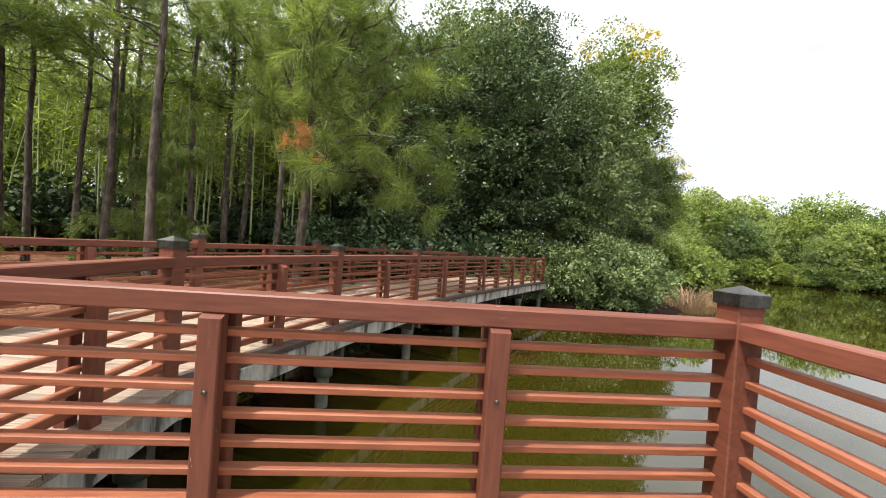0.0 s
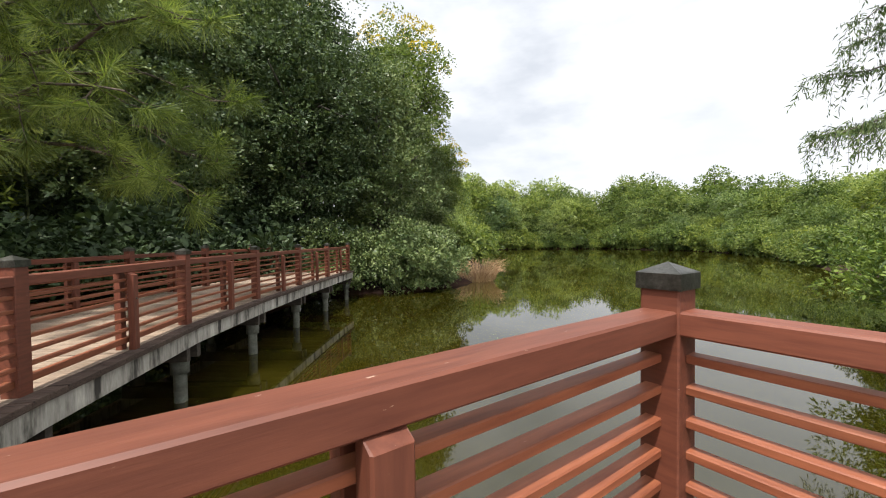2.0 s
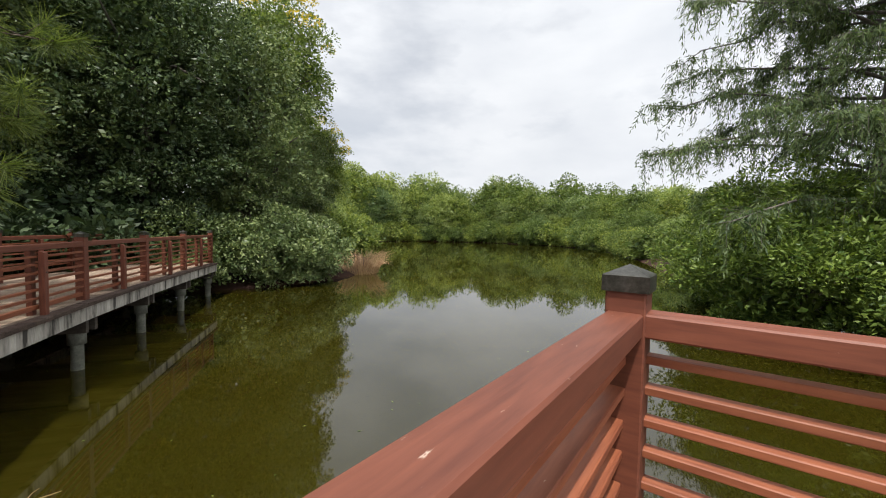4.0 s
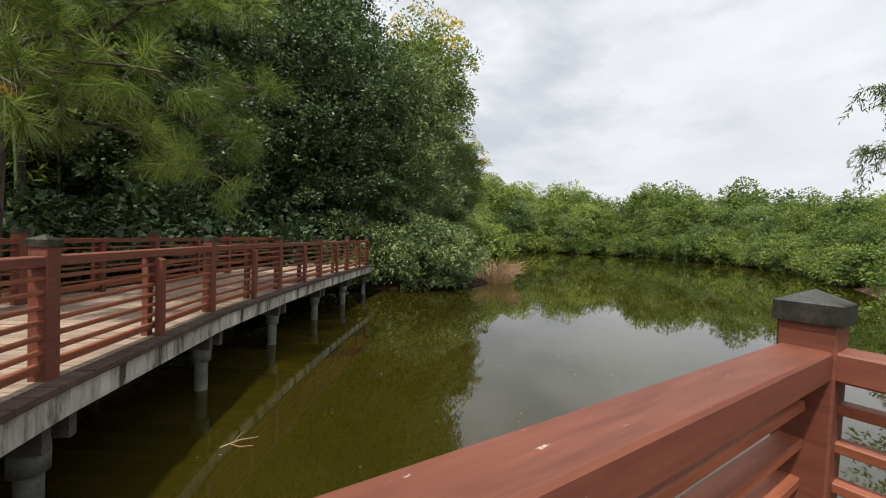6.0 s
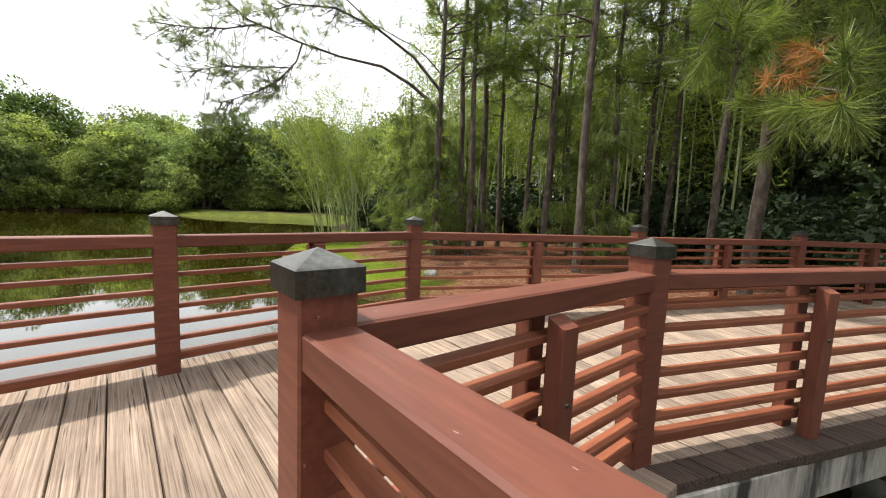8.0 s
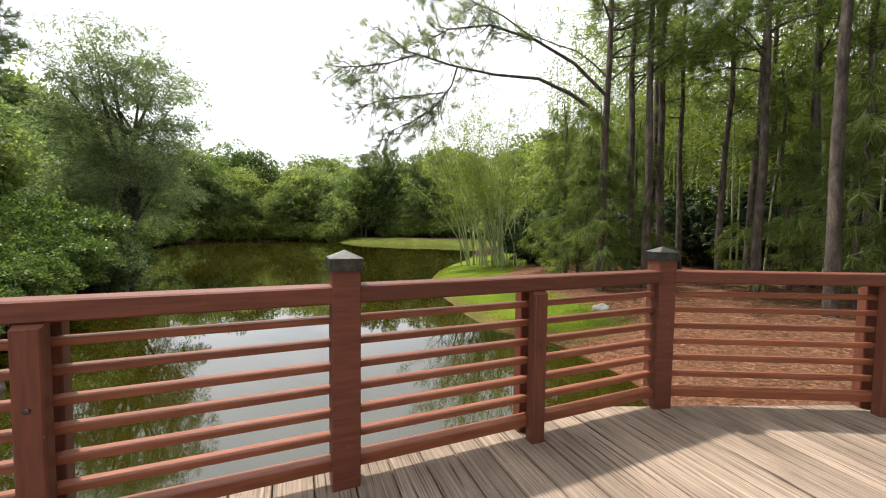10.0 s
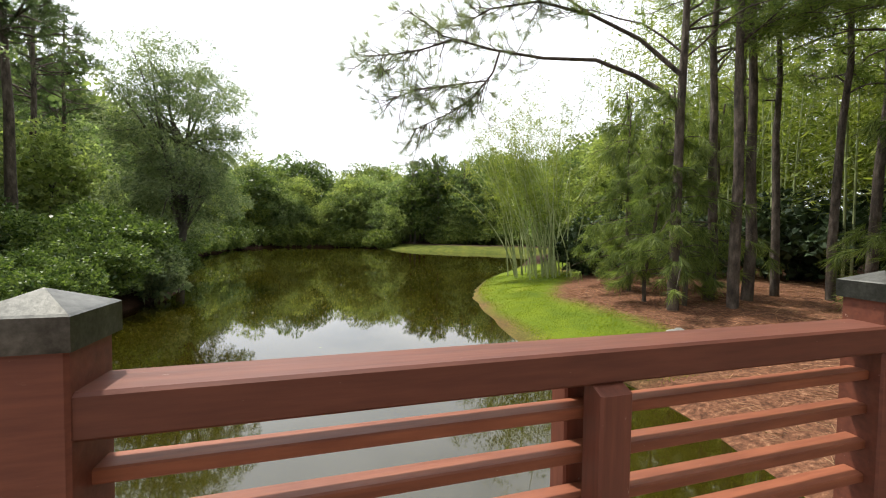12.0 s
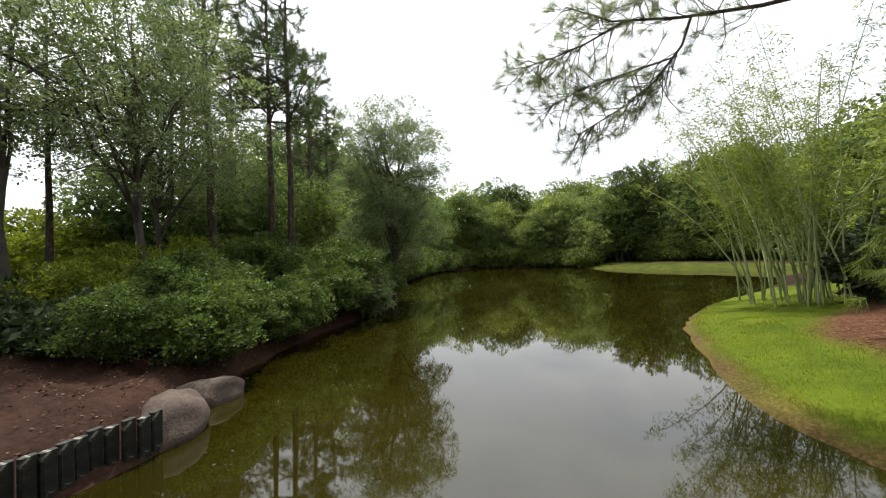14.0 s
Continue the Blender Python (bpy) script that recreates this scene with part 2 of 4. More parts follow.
def water_nodes(n, l, b):
    v = coords(n, l, "Object")
    murk = tex_noise(n, l, v, 0.12, 3)
    c = ramp(n, [(0.3, (0.013, 0.0115, 0.001)), (0.7, (0.025, 0.0205, 0.002))])
    l.new(murk, c.inputs["Fac"])
    l.new(c.outputs["Color"], b.inputs["Base Color"])
    b.inputs["Roughness"].default_value = 0.03
    b.inputs["IOR"].default_value = 1.72
    r1 = tex_noise(n, l, v, 1.1, 3)
    r2 = tex_noise(n, l, v, 0.25, 2)
    ad = n.new("ShaderNodeMath")
    l.new(r1, ad.inputs[0])
    l.new(r2, ad.inputs[1])
    bump(n, l, b, ad.outputs[0], 0.012, 0.05)


WATER = material("murky_pond_water", water_nodes)


def ground_nodes(n, l, b):
    v = coords(n, l, "Object")
    a = tex_noise(n, l, v, 0.8, 6, 0.65)
    f = tex_noise(n, l, v, 14, 5, 0.7)
    litter = ramp(n, [(0.3, (0.014, 0.009, 0.007)), (0.7, (0.062, 0.031, 0.022))])
    straw = ramp(n, [(0.3, (0.05, 0.022, 0.013)), (0.55, (0.14, 0.064, 0.035)), (0.75, (0.27, 0.15, 0.088))])
    lawn = ramp(n, [(0.3, (0.055, 0.09, 0.006)), (0.6, (0.12, 0.16, 0.010)), (0.8, (0.21, 0.20, 0.02))])
    for r, s in ((litter, a), (straw, f), (lawn, a)):
        l.new(s, r.inputs["Fac"])
    m1 = n.new("ShaderNodeAttribute")
    m1.attribute_name = "straw"
    m2 = n.new("ShaderNodeAttribute")
    m2.attribute_name = "lawn"
    col = mix_rgb(n, l, m1.outputs["Fac"], litter.outputs["Color"], straw.outputs["Color"])
    col = mix_rgb(n, l, m2.outputs["Fac"], col, lawn.outputs["Color"])
    d = ramp(n, [(0.25, (0.6, 0.6, 0.6)), (0.75, (1.2, 1.2, 1.2))])
    l.new(f, d.inputs["Fac"])
    l.new(mix_rgb(n, l, 1.0, col, d.outputs["Color"], "MULTIPLY"), b.inputs["Base Color"])
    b.inputs["Roughness"].default_value = 0.95
    b.inputs["Specular IOR Level"].default_value = 0.12
    bump(n, l, b, f, 0.7, 0.03)


GROUND = material("ground_cover", ground_nodes)

# ---- mesh helpers ----


class Build:
    """Gathers faces and turns them into one mesh."""

    def __init__(self):
        self.v, self.f, self.count = [], [], 0

    def add(self, verts, faces):
        verts = np.asarray(verts, float).reshape(-1, 3)
        self.v.append(verts)
        self.f.append(np.asarray(faces, int) + self.count)
        self.count += len(verts)
        return self

    def tube(self, path, radii, sides=6, cap=True):
        path = np.asarray(path, float)
        n = len(path)
        tan = np.gradient(path, axis=0)
        tan /= np.linalg.norm(tan, axis=1)[:, None] + 1e-9
        ref = np.array([0.0, 0.0, 1.0]) if abs(tan[0][2]) < 0.8 else np.array([1.0, 0.0, 0.0])
        u = np.cross(tan, ref)
        u /= np.linalg.norm(u, axis=1)[:, None] + 1e-9
        w = np.cross(tan, u)
        a = np.linspace(0, 2 * np.pi, sides, endpoint=False)
        r = np.asarray(radii, float)
        ring = path[:, None] + r[:, None, None] * (np.cos(a)[None, :, None] * u[:, None] + np.sin(a)[None, :, None] * w[:, None])
        q = []
        for i in range(n - 1):
            for j in range(sides):
                k = (j + 1) % sides
                q.append((i * sides + j, i * sides + k, (i + 1) * sides + k, (i + 1) * sides + j))
        self.add(ring.reshape(-1, 3), q)
        return self

    def leaves(self, base, along, side, length, width):
        """Leaves as folded diamonds."""
        n = len(base)
        length, width = np.broadcast_to(length, n)[:, None], np.broadcast_to(width, n)[:, None]
        nrm = np.cross(along, side)
        mid = base + along * length * 0.45
        verts = np.stack([base, mid + side * width * 0.5 + nrm * width * 0.15, base + along * length,
                          mid - side * width * 0.5 + nrm * width * 0.15], 1).reshape(-1, 3)
        return self.add(verts, np.arange(4 * n).reshape(n, 4))

    def needles(self, base, along, side, length, width):
        n = len(base)
        length, width = np.broadcast_to(length, n)[:, None], np.broadcast_to(width, n)[:, None]
        verts = np.stack([base - side * width * 0.5, base + side * width * 0.5, base + along * length + side * width * 0.2,
                          base + along * length - side * width * 0.2], 1).reshape(-1, 3)
        return self.add(verts, np.arange(4 * n).reshape(n, 4))

    def mesh(self, name, mat, smooth=False):
        me = bpy.data.meshes.new(name)
        verts = np.concatenate(self.v)
        faces = np.concatenate(self.f)
        me.vertices.add(len(verts))
        me.vertices.foreach_set("co", verts.astype(np.float32).ravel())
        me.loops.add(faces.size)
        me.loops.foreach_set("vertex_index", faces.astype(np.int32).ravel())
        me.polygons.add(len(faces))
        me.polygons.foreach_set("loop_start", np.arange(0, faces.size, 4, dtype=np.int32))
        me.polygons.foreach_set("loop_total", np.full(len(faces), 4, dtype=np.int32))
        if smooth:
            me.polygons.foreach_set("use_smooth", np.ones(len(faces), dtype=bool))
        me.update(calc_edges=True)
        me.materials.append(mat)
        return me


def thing(name, loc, label, category, group="", kind="", turn=0):
    ob = new(name)
    ob.matrix_basis = pose(*loc, 0, 0, turn)
    ob.empty_display_size = 0.2
    return tagged(ob, label, category, group, kind)


def child(name, me, parent, world=None, label=""):
    """Puts a mesh under a thing; world: its pose in the world, else the parent's own."""
    ob = new(name, me)
    ob.parent = parent
    if world is not None:
        m = parent.matrix_basis
        if parent.parent:
            m = parent.parent.matrix_basis @ m
        ob.matrix_basis = m.inverted() @ world
    if label:
        ob["label"] = label
    return ob


def bar_mesh(name, length, w, h, ch, mat, end=0.0):
    """A chamfered bar along x, from 0 to length, centred on y and z."""
    y, z = w / 2, h / 2
    sec = [(-y + ch, -z), (y - ch, -z), (y, -z + ch), (y, z - ch), (y - ch, z), (-y + ch, z), (-y, z - ch), (-y, -z + ch)]
    bm = bmesh.new()
    a = [bm.verts.new((0, p, q)) for p, q in sec]
    b = [bm.verts.new((length, p, q)) for p, q in sec]
    for i in range(8):
        j = (i + 1) % 8
        bm.faces.new((a[j], a[i], b[i], b[j]))
    bm.faces.new(a)
    bm.faces.new(b[::-1])
    me = bpy.data.meshes.new(name)
    bm.normal_update()
    bmesh.ops.recalc_face_normals(bm, faces=bm.faces)
    bm.to_mesh(me)
    bm.free()
    me.materials.append(mat)
    return me


def along(p, q):
    """The pose at p whose x runs towards q, with z kept up."""
    p, q = Vector(p), Vector(q)
    x = (q - p).normalized()
    up = Vector((0, 0, 1)) if abs(x.z) < 0.95 else Vector((0, 1, 0))
    y = up.cross(x).normalized()
    z = x.cross(y)
    m = Matrix((x, y, z)).transposed().to_4x4()
    m.translation = p
    return m


def bar(name, p, q, w, h, mat, parent, ch=0.004, label=""):
    return child(name, bar_mesh(name, (Vector(q) - Vector(p)).length, w, h, ch, mat), parent, along(p, q), label)

# ---- ground and water ----
WATER_Z = -1.24
NORTH_SHORE = [(-46, 23.5), (-30.4, 14.8), (-25, 10.4), (-19.4, 7.6), (-16, 7.0), (-13, 6.6), (-11.5, 6.55), (-10.2, 6.85), (-9.4, 7.4),
               (-7.6, 7.2), (-5.6, 6.9), (-3.2, 7.0), (-1.9, 8.6), (-0.9, 10.8), (0.6, 13.1), (2.4, 15.5), (4.2, 17.6), (6, 19), (8, 17.9),
               (9.6, 17.4), (13.4, 17.9), (17, 20), (21, 23.5), (30, 38), (45, 58), (57, 64), (66, 61), (75, 50)]
SOUTH_SHORE = [(75, 37), (68, 23), (54, 13.5), (40, 8), (24, 3.4), (17.5, 0.6), (16.0, -1.5), (14.5, -4.5), (11, -12), (4, -16), (-2, -13), (-4, -7),
               (-5.6, -3.2), (-6.2, -2.0), (-6.8, -1.95), (-8.2, -1.75), (-8.8, -2), (-10.3, -3.2), (-12.6, -3.9), (-16, -4.5),
               (-20.7, -4.4), (-24, -5.0), (-30, -9), (-40, -11.5), (-55, -14), (-74, -14), (-78, -3), (-74, 6), (-63, 11), (-58, 18.5), (-53, 24)]


def smooth_loop(points, rounds=1):
    p = np.array(points, float)
    for _ in range(rounds):
        q = np.roll(p, -1, axis=0)
        p = np.stack([0.75 * p + 0.25 * q, 0.25 * p + 0.75 * q], 1).reshape(-1, 2)
    return p


SHORE = smooth_loop(NORTH_SHORE + SOUTH_SHORE)


def shore_distance(x, y):
    """Metres from the water's edge: positive on land."""
    p = np.stack([np.ravel(x), np.ravel(y)], 1)
    best = np.full(len(p), 1e9)
    inside = np.zeros(len(p), bool)
    for a, b in zip(SHORE, np.roll(SHORE, -1, axis=0)):
        d = b - a
        t = np.clip(((p - a) @ d) / (d @ d), 0, 1)
        best = np.minimum(best, np.hypot(*(p - a - t[:, None] * d).T))
        cross = (a[1] > p[:, 1]) != (b[1] > p[:, 1])
        with np.errstate(divide="ignore", invalid="ignore"):
            inside ^= cross & (p[:, 0] < d[0] * (p[:, 1] - a[1]) / d[1] + a[0])
    return np.where(inside, -best, best)


def ground_height(x, y):
    x, y = np.ravel(np.asarray(x, float)), np.ravel(np.asarray(y, float))
    d = shore_distance(x, y)
    wob = 0.05 * np.sin(x * 1.7 + 0.6 * y) * np.cos(y * 1.3 - x * 0.4) + 0.03 * np.sin(4.1 * x + 1.0) * np.sin(3.7 * y)
    south = (y < 0) & (x < 0)
    wob = np.where(south, wob + 0.07 * np.sin(5.1 * x + 2.2 * y) * np.sin(4.3 * y - 1.3 * x) + 0.04 * np.sin(9.7 * x) * np.sin(8.9 * y + x), wob)
    land = WATER_Z + np.where(south, 0.42, 0.16) * np.clip(d / np.where(south, 0.5, 0.25), 0, 1) + np.clip(d, 0, 4.5) * 0.15 + np.clip(d - 4.5, 0, 40) * 0.02 + wob * np.clip(d, 0, 1)
    bed = WATER_Z + np.clip(d, -6, 0) * 0.35
    return np.where(d > 0, land, bed)


def axis_steps(lo, hi, fine, far):
    mid = list(np.arange(lo, hi, fine))
    out, step, a, b = [], fine, lo, hi
    left, right = [], []
    while b < far:
        step *= 1.07
        b += step
        a -= step
        right.append(b)
        left.append(a)
    return np.array(left[::-1] + mid + right)


gx, gy = axis_steps(-30, 24, 0.4, 900), axis_steps(-14, 26, 0.4, 900)
GX, GY = np.meshgrid(gx, gy)
GZ = ground_height(GX, GY)
gd = shore_distance(GX, GY)
nx, ny = len(gx), len(gy)
ii = np.arange(nx * ny).reshape(ny, nx)
gq = np.stack([ii[:-1, :-1], ii[:-1, 1:], ii[1:, 1:], ii[1:, :-1]], -1).reshape(-1, 4)
ground_me = Build().add(np.stack([GX.ravel(), GY.ravel(), GZ], 1), gq).mesh("ground", GROUND, True)
fx, fy = GX.ravel(), GY.ravel()
edge = 2.5 + 0.5 * np.sin(fx * 0.9) + np.clip((-13 - fx) * 0.25, 0, 2.0)
lawn = np.clip((edge - gd) / 0.5, 0, 1) * np.clip((fx + 32) / 2, 0, 1) * np.clip((-8.9 - fx) / 0.8, 0, 1) * (fy > 4) * np.clip((gd - 0.05) / 0.3, 0.25, 1)
lawn = np.maximum(lawn, 0.55 * np.clip((6 - gd) / 2, 0, 1) * (fx < -44) * (fy > 8) * (fy < 40))
straw = np.clip((fy - 5) / 2, 0, 1) * np.clip((fx + 24) / 3, 0, 1) * np.clip((6 - fx) / 3, 0, 1)
straw = np.maximum(straw, 0.12 * (fy < 0) * (fx < 0))
for key, val in (("lawn", lawn), ("straw", straw)):
    at = ground_me.attributes.new(key, "FLOAT", "POINT")
    at.data.foreach_set("value", val.astype(np.float32))
tagged(new("ground", ground_me), "brown leaf litter and pine straw ground with grass", "ground", kind="structure")

water_me = Build().add([(-300, -300, 0), (300, -300, 0), (300, 300, 0), (-300, 300, 0)], [(0, 1, 2, 3)]).mesh("water", WATER)
water = new("water", water_me)
water.location.z = WATER_Z
tagged(water, "still olive-green murky pond water", "water", kind="structure")

# ---- boardwalk ----
POST_N, POST_A = (-1.93, 2.12), (1.74, 2.10)
L_POSTS = [(-1.86, 3.84), (-0.88, 6.20), (0.40, 8.75), (1.80, 10.90), (3.30, 13.00), (4.85, 15.05), (6.45, 17.10)]
W_POSTS = [(-4.40, -2.65), (-4.42, -0.30), (-4.50, 2.04), (-4.60, 4.36)]
R_POSTS = [(-3.34, 7.25), (-2.05, 10.30), (-0.50, 12.55), (1.10, 14.65), (2.65, 16.75), (4.25, 18.85)]
E_POSTS = [POST_A, (1.74, -0.30), (1.74, -2.65)]
POST_W = 0.14


def post_mesh():
    bm = bmesh.new()
    bmesh.ops.create_cube(bm, size=1)
    bmesh.ops.scale(bm, vec=(POST_W, POST_W, 1.125), verts=bm.verts)
    bmesh.ops.translate(bm, vec=(0, 0, 0.5625), verts=bm.verts)
    bmesh.ops.bevel(bm, geom=[e for e in bm.edges if abs(e.verts[0].co.z - e.verts[1].co.z) > 0.5], offset=0.006, segments=1, affect="EDGES")
    me = bpy.data.meshes.new("shaft")
    bm.to_mesh(me)
    bm.free()
    me.materials.append(RED)
    return me


def cap_mesh():
    bm = bmesh.new()
    w, z0, z1, z2 = 0.081, 1.105, 1.165, 1.205
    lo = [bm.verts.new((a * w, b * w, z0)) for a, b in ((-1, -1), (1, -1), (1, 1), (-1, 1))]
    hi = [bm.verts.new((a * w, b * w, z1)) for a, b in ((-1, -1), (1, -1), (1, 1), (-1, 1))]
    up = [bm.verts.new((a * (w - 0.006), b * (w - 0.006), z1 + 0.004)) for a, b in ((-1, -1), (1, -1), (1, 1), (-1, 1))]
    top = bm.verts.new((0, 0, z2))
    bm.faces.new(lo[::-1])
    for i in range(4):
        j = (i + 1) % 4
        bm.faces.new((lo[i], lo[j], hi[j], hi[i]))
        bm.faces.new((hi[i], hi[j], up[j], up[i]))
        bm.faces.new((up[i], up[j], top))
    me = bpy.data.meshes.new("cap")
    bm.to_mesh(me)
    bm.free()
    me.materials.append(CAP)
    return me


first_post = None


def railing_post(x, y, turn):
    global first_post
    if first_post is None:
        first_post = thing("railing_post", (x, y, 0), "square red-brown wooden railing post with pyramid metal cap", "railing post",
                           "boardwalk railing posts", turn=turn)
        child("shaft", post_mesh(), first_post)
        child("cap", cap_mesh(), first_post, label="dull grey zinc pyramid cap")
        return first_post
    return copy_thing(first_post, pose(x, y, 0, 0, 0, turn))


bolt_me = None


def bolt_at(place, out, parent):
    """A round bolt head, proud of the wood."""
    global bolt_me
    if bolt_me is None:
        bolt_me = Build().tube([(0, 0, -0.002), (0, 0, 0.005), (0, 0, 0.008), (0, 0, 0.0081)], [0.011, 0.011, 0.008, 0.001], 10).mesh("bolt", CAP)
    child("bolt", bolt_me, parent, Matrix.Translation(place) @ Vector(out).to_track_quat("Z", "Y").to_matrix().to_4x4())


SLAT_Z = [0.850, 0.733, 0.610, 0.492, 0.368, 0.245]


def railing(p, q, outside, mids=1):
    """One span between two posts; outside: +1 if the outer face is to the left of p to q."""
    p, q = Vector((*p, 0)), Vector((*q, 0))
    d = (q - p).normalized()
    nrm = Vector((-d.y, d.x, 0)) * outside
    a, b = p + d * (POST_W / 2 - 0.004), q - d * (POST_W / 2 - 0.004)
    ob = thing("railing", (p + q) / 2, "red-brown stained wooden railing with seven horizontal rails", "railing", "boardwalk railings",
               turn=math.degrees(math.atan2(d.y, d.x)))
    up = Vector((0, 0, 1))
    bar("top_rail", a + up * 0.985, b + up * 0.985, 0.125, 0.088, RED, ob, 0.007)
    for z in SLAT_Z:
        o = nrm * 0.02
        bar("slat", a + up * z + o, b + up * z + o, 0.062, 0.032, SLAT, ob, 0.004)
    bar("bottom_rail", a + up * 0.115, b + up * 0.115, 0.07, 0.062, SLAT, ob, 0.005)
    n_mid = mids
    for k in range(n_mid):
        c = p.lerp(q, (k + 1) / (n_mid + 1))
        for side, h in ((-1, 0.955), (1, 0.935)):
            o = c + nrm * side * (0.055 if side < 0 else 0.092)
            mid = bar_mesh("mid_post", h, 0.092, 0.075, 0.006, RED)
            # the top is cut at a slant
            for v in mid.vertices:
                if v.co.x > h / 2 and v.co.z * side > 0.0:
                    v.co.x -= 0.03
            m = Matrix(((0, d.x, nrm.x, o.x), (0, d.y, nrm.y, o.y), (1, 0, 0, 0.0), (0, 0, 0, 1)))
            child("mid_post", mid, ob, m)
            bolt_at(o + up * 0.62 + nrm * side * 0.0375, nrm * side, ob)
    return ob


def run(posts, outside, mids=1, skip_first=False, skip_last=False):
    for k, c in enumerate(posts):
        a, b = posts[max(k - 1, 0)], posts[min(k + 1, len(posts) - 1)]
        if not (skip_first and k == 0) and not (skip_last and k == len(posts) - 1):
            railing_post(*c, math.degrees(math.atan2(b[1] - a[1], b[0] - a[0])))
    for a, b in zip(posts, posts[1:]):
        railing(a, b, outside, mids)


railing_post(*POST_N, 0)
railing(POST_N, POST_A, 1, 2)
run(E_POSTS, 1)
run([POST_N] + L_POSTS, -1, 1, skip_first=True)
run(W_POSTS + R_POSTS, 1, 1)

# deck: its edges as pairs of points, then one board after another
deck = tagged(new("deck"), "weathered grey-brown plank deck on piles", "deck", kind="structure")


def board(a, b, c, d, top=0.0, thick=0.062, mat=None):
    """A plank with corners a to b on one side and d to c on the other."""
    gap = 0.005
    a, b, c, d = (Vector((*p, 0)) for p in (a, b, c, d))
    x = ((b + c) / 2 - (a + d) / 2).normalized()
    y = Vector((-x.y, x.x, 0))
    o = (a + b + c + d) / 4
    flat, under = [], []
    for p, s in ((a, 1), (b, 1), (c, -1), (d, -1)):
        v = p - o
        flat.append((v.dot(x), v.dot(y) + s * gap))
        under.append((v.dot(x), v.dot(y) - s * 0.0015))
    ch = 0.005
    verts = [(u, w, -thick) for u, w in under] + [(u, w, -ch) for u, w in flat]
    verts += [(u - math.copysign(ch, u), w - math.copysign(ch, w), 0) for u, w in flat]
    faces = [(3, 2, 1, 0), (8, 9, 10, 11)]
    for k in range(4):
        j = (k + 1) % 4
        faces += [(k, j, j + 4, k + 4), (k + 4, j + 4, j + 8, k + 8)]
    me = bpy.data.meshes.new("plank")
    me.from_pydata(verts, [], faces)
    me.materials.append(mat or BOARD)
    ob = new("plank", me)
    ob.parent = deck
    m = Matrix((x, y, (0, 0, 1))).transposed().to_4x4()
    m.translation = o + Vector((0, 0, top + random.uniform(-0.0025, 0.001)))
    ob.matrix_basis = m


def strip(left, right, width=0.196, mat=None):
    """Boards between two edges, each given as points that pair up."""
    for (l0, l1), (r0, r1) in zip(zip(left, left[1:]), zip(right, right[1:])):
        l0, l1, r0, r1 = (np.array(v, float) for v in (l0, l1, r0, r1))
        n = max(1, round((np.linalg.norm(l1 - l0) + np.linalg.norm(r1 - r0)) / 2 / width))
        for k in range(n):
            s, t = k / n, (k + 1) / n
            board(l0 + (l1 - l0) * s, r0 + (r1 - r0) * s, r0 + (r1 - r0) * t, l0 + (l1 - l0) * t, mat=mat)


def offset_path(points, off):
    p = np.array(points, float)
    t = np.gradient(p, axis=0)
    t /= np.linalg.norm(t, axis=1)[:, None]
    return p + np.stack([-t[:, 1], t[:, 0]], 1) * off


L_EDGE = offset_path(L_POSTS, -0.24)
R_EDGE = offset_path([W_POSTS[-1]] + R_POSTS, 0.24)
strip([(-4.64, -2.9), (-4.70, 2.29)], [(2.0, -2.9), (2.0, 2.29)])
strip([(-4.70, 2.29), (-4.76, 3.84)], [(-1.66, 2.29), (-1.63, 3.84)])
L_INNER = offset_path(L_POSTS, -0.055)
strip([(-4.76, 3.84)] + [tuple(p) for p in R_EDGE[1:]], [(-1.80, 3.84)] + [tuple(p) for p in L_INNER[1:]])
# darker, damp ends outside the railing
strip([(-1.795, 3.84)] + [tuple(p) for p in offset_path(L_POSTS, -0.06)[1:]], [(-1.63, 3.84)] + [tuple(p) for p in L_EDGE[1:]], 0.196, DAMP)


def beam(name, p, q, z0, z1, w, mat, label, category, group=""):
    ob = thing(name, (*((np.array(p) + np.array(q)) / 2), z0), label, category, group, "structure")
    zc = (z0 + z1) / 2
    bar("timber", (*p, zc), (*q, zc), w, z1 - z0, mat, ob, 0.008)
    return ob


fas = [(-1.72, 3.70)] + [tuple(p) for p in offset_path(L_POSTS, -0.15)[1:]]
for a, b in zip(fas, fas[1:]):
    beam("fascia_beam", a, b, -0.31, -0.066, 0.10, FASCIA, "pale weathered fascia beam streaked with dark stains", "beam", "fascia beams")
beam("fascia_beam", (-1.74, 2.22), (-1.72, 3.70), -0.31, -0.066, 0.10, FASCIA, "pale weathered fascia beam streaked with dark stains", "beam", "fascia beams")
beam("fascia_beam", (-1.69, 2.20), (1.88, 2.20), -0.31, -0.066, 0.10, FASCIA, "pale weathered fascia beam streaked with dark stains", "beam", "fascia beams")
beam("fascia_beam", (1.90, 2.15), (1.90, -2.85), -0.31, -0.066, 0.10, FASCIA, "pale weathered fascia beam streaked with dark stains", "beam", "fascia beams")
wf = [(-4.55, -2.85), (-4.62, 4.34)] + [tuple(p) for p in offset_path([W_POSTS[-1]] + R_POSTS, 0.13)[1:]]
for a, b in zip(wf, wf[1:]):
    beam("fascia_beam", a, b, -0.31, -0.066, 0.10, FASCIA, "pale weathered fascia beam streaked with dark stains", "beam", "fascia beams")

first_pile = None


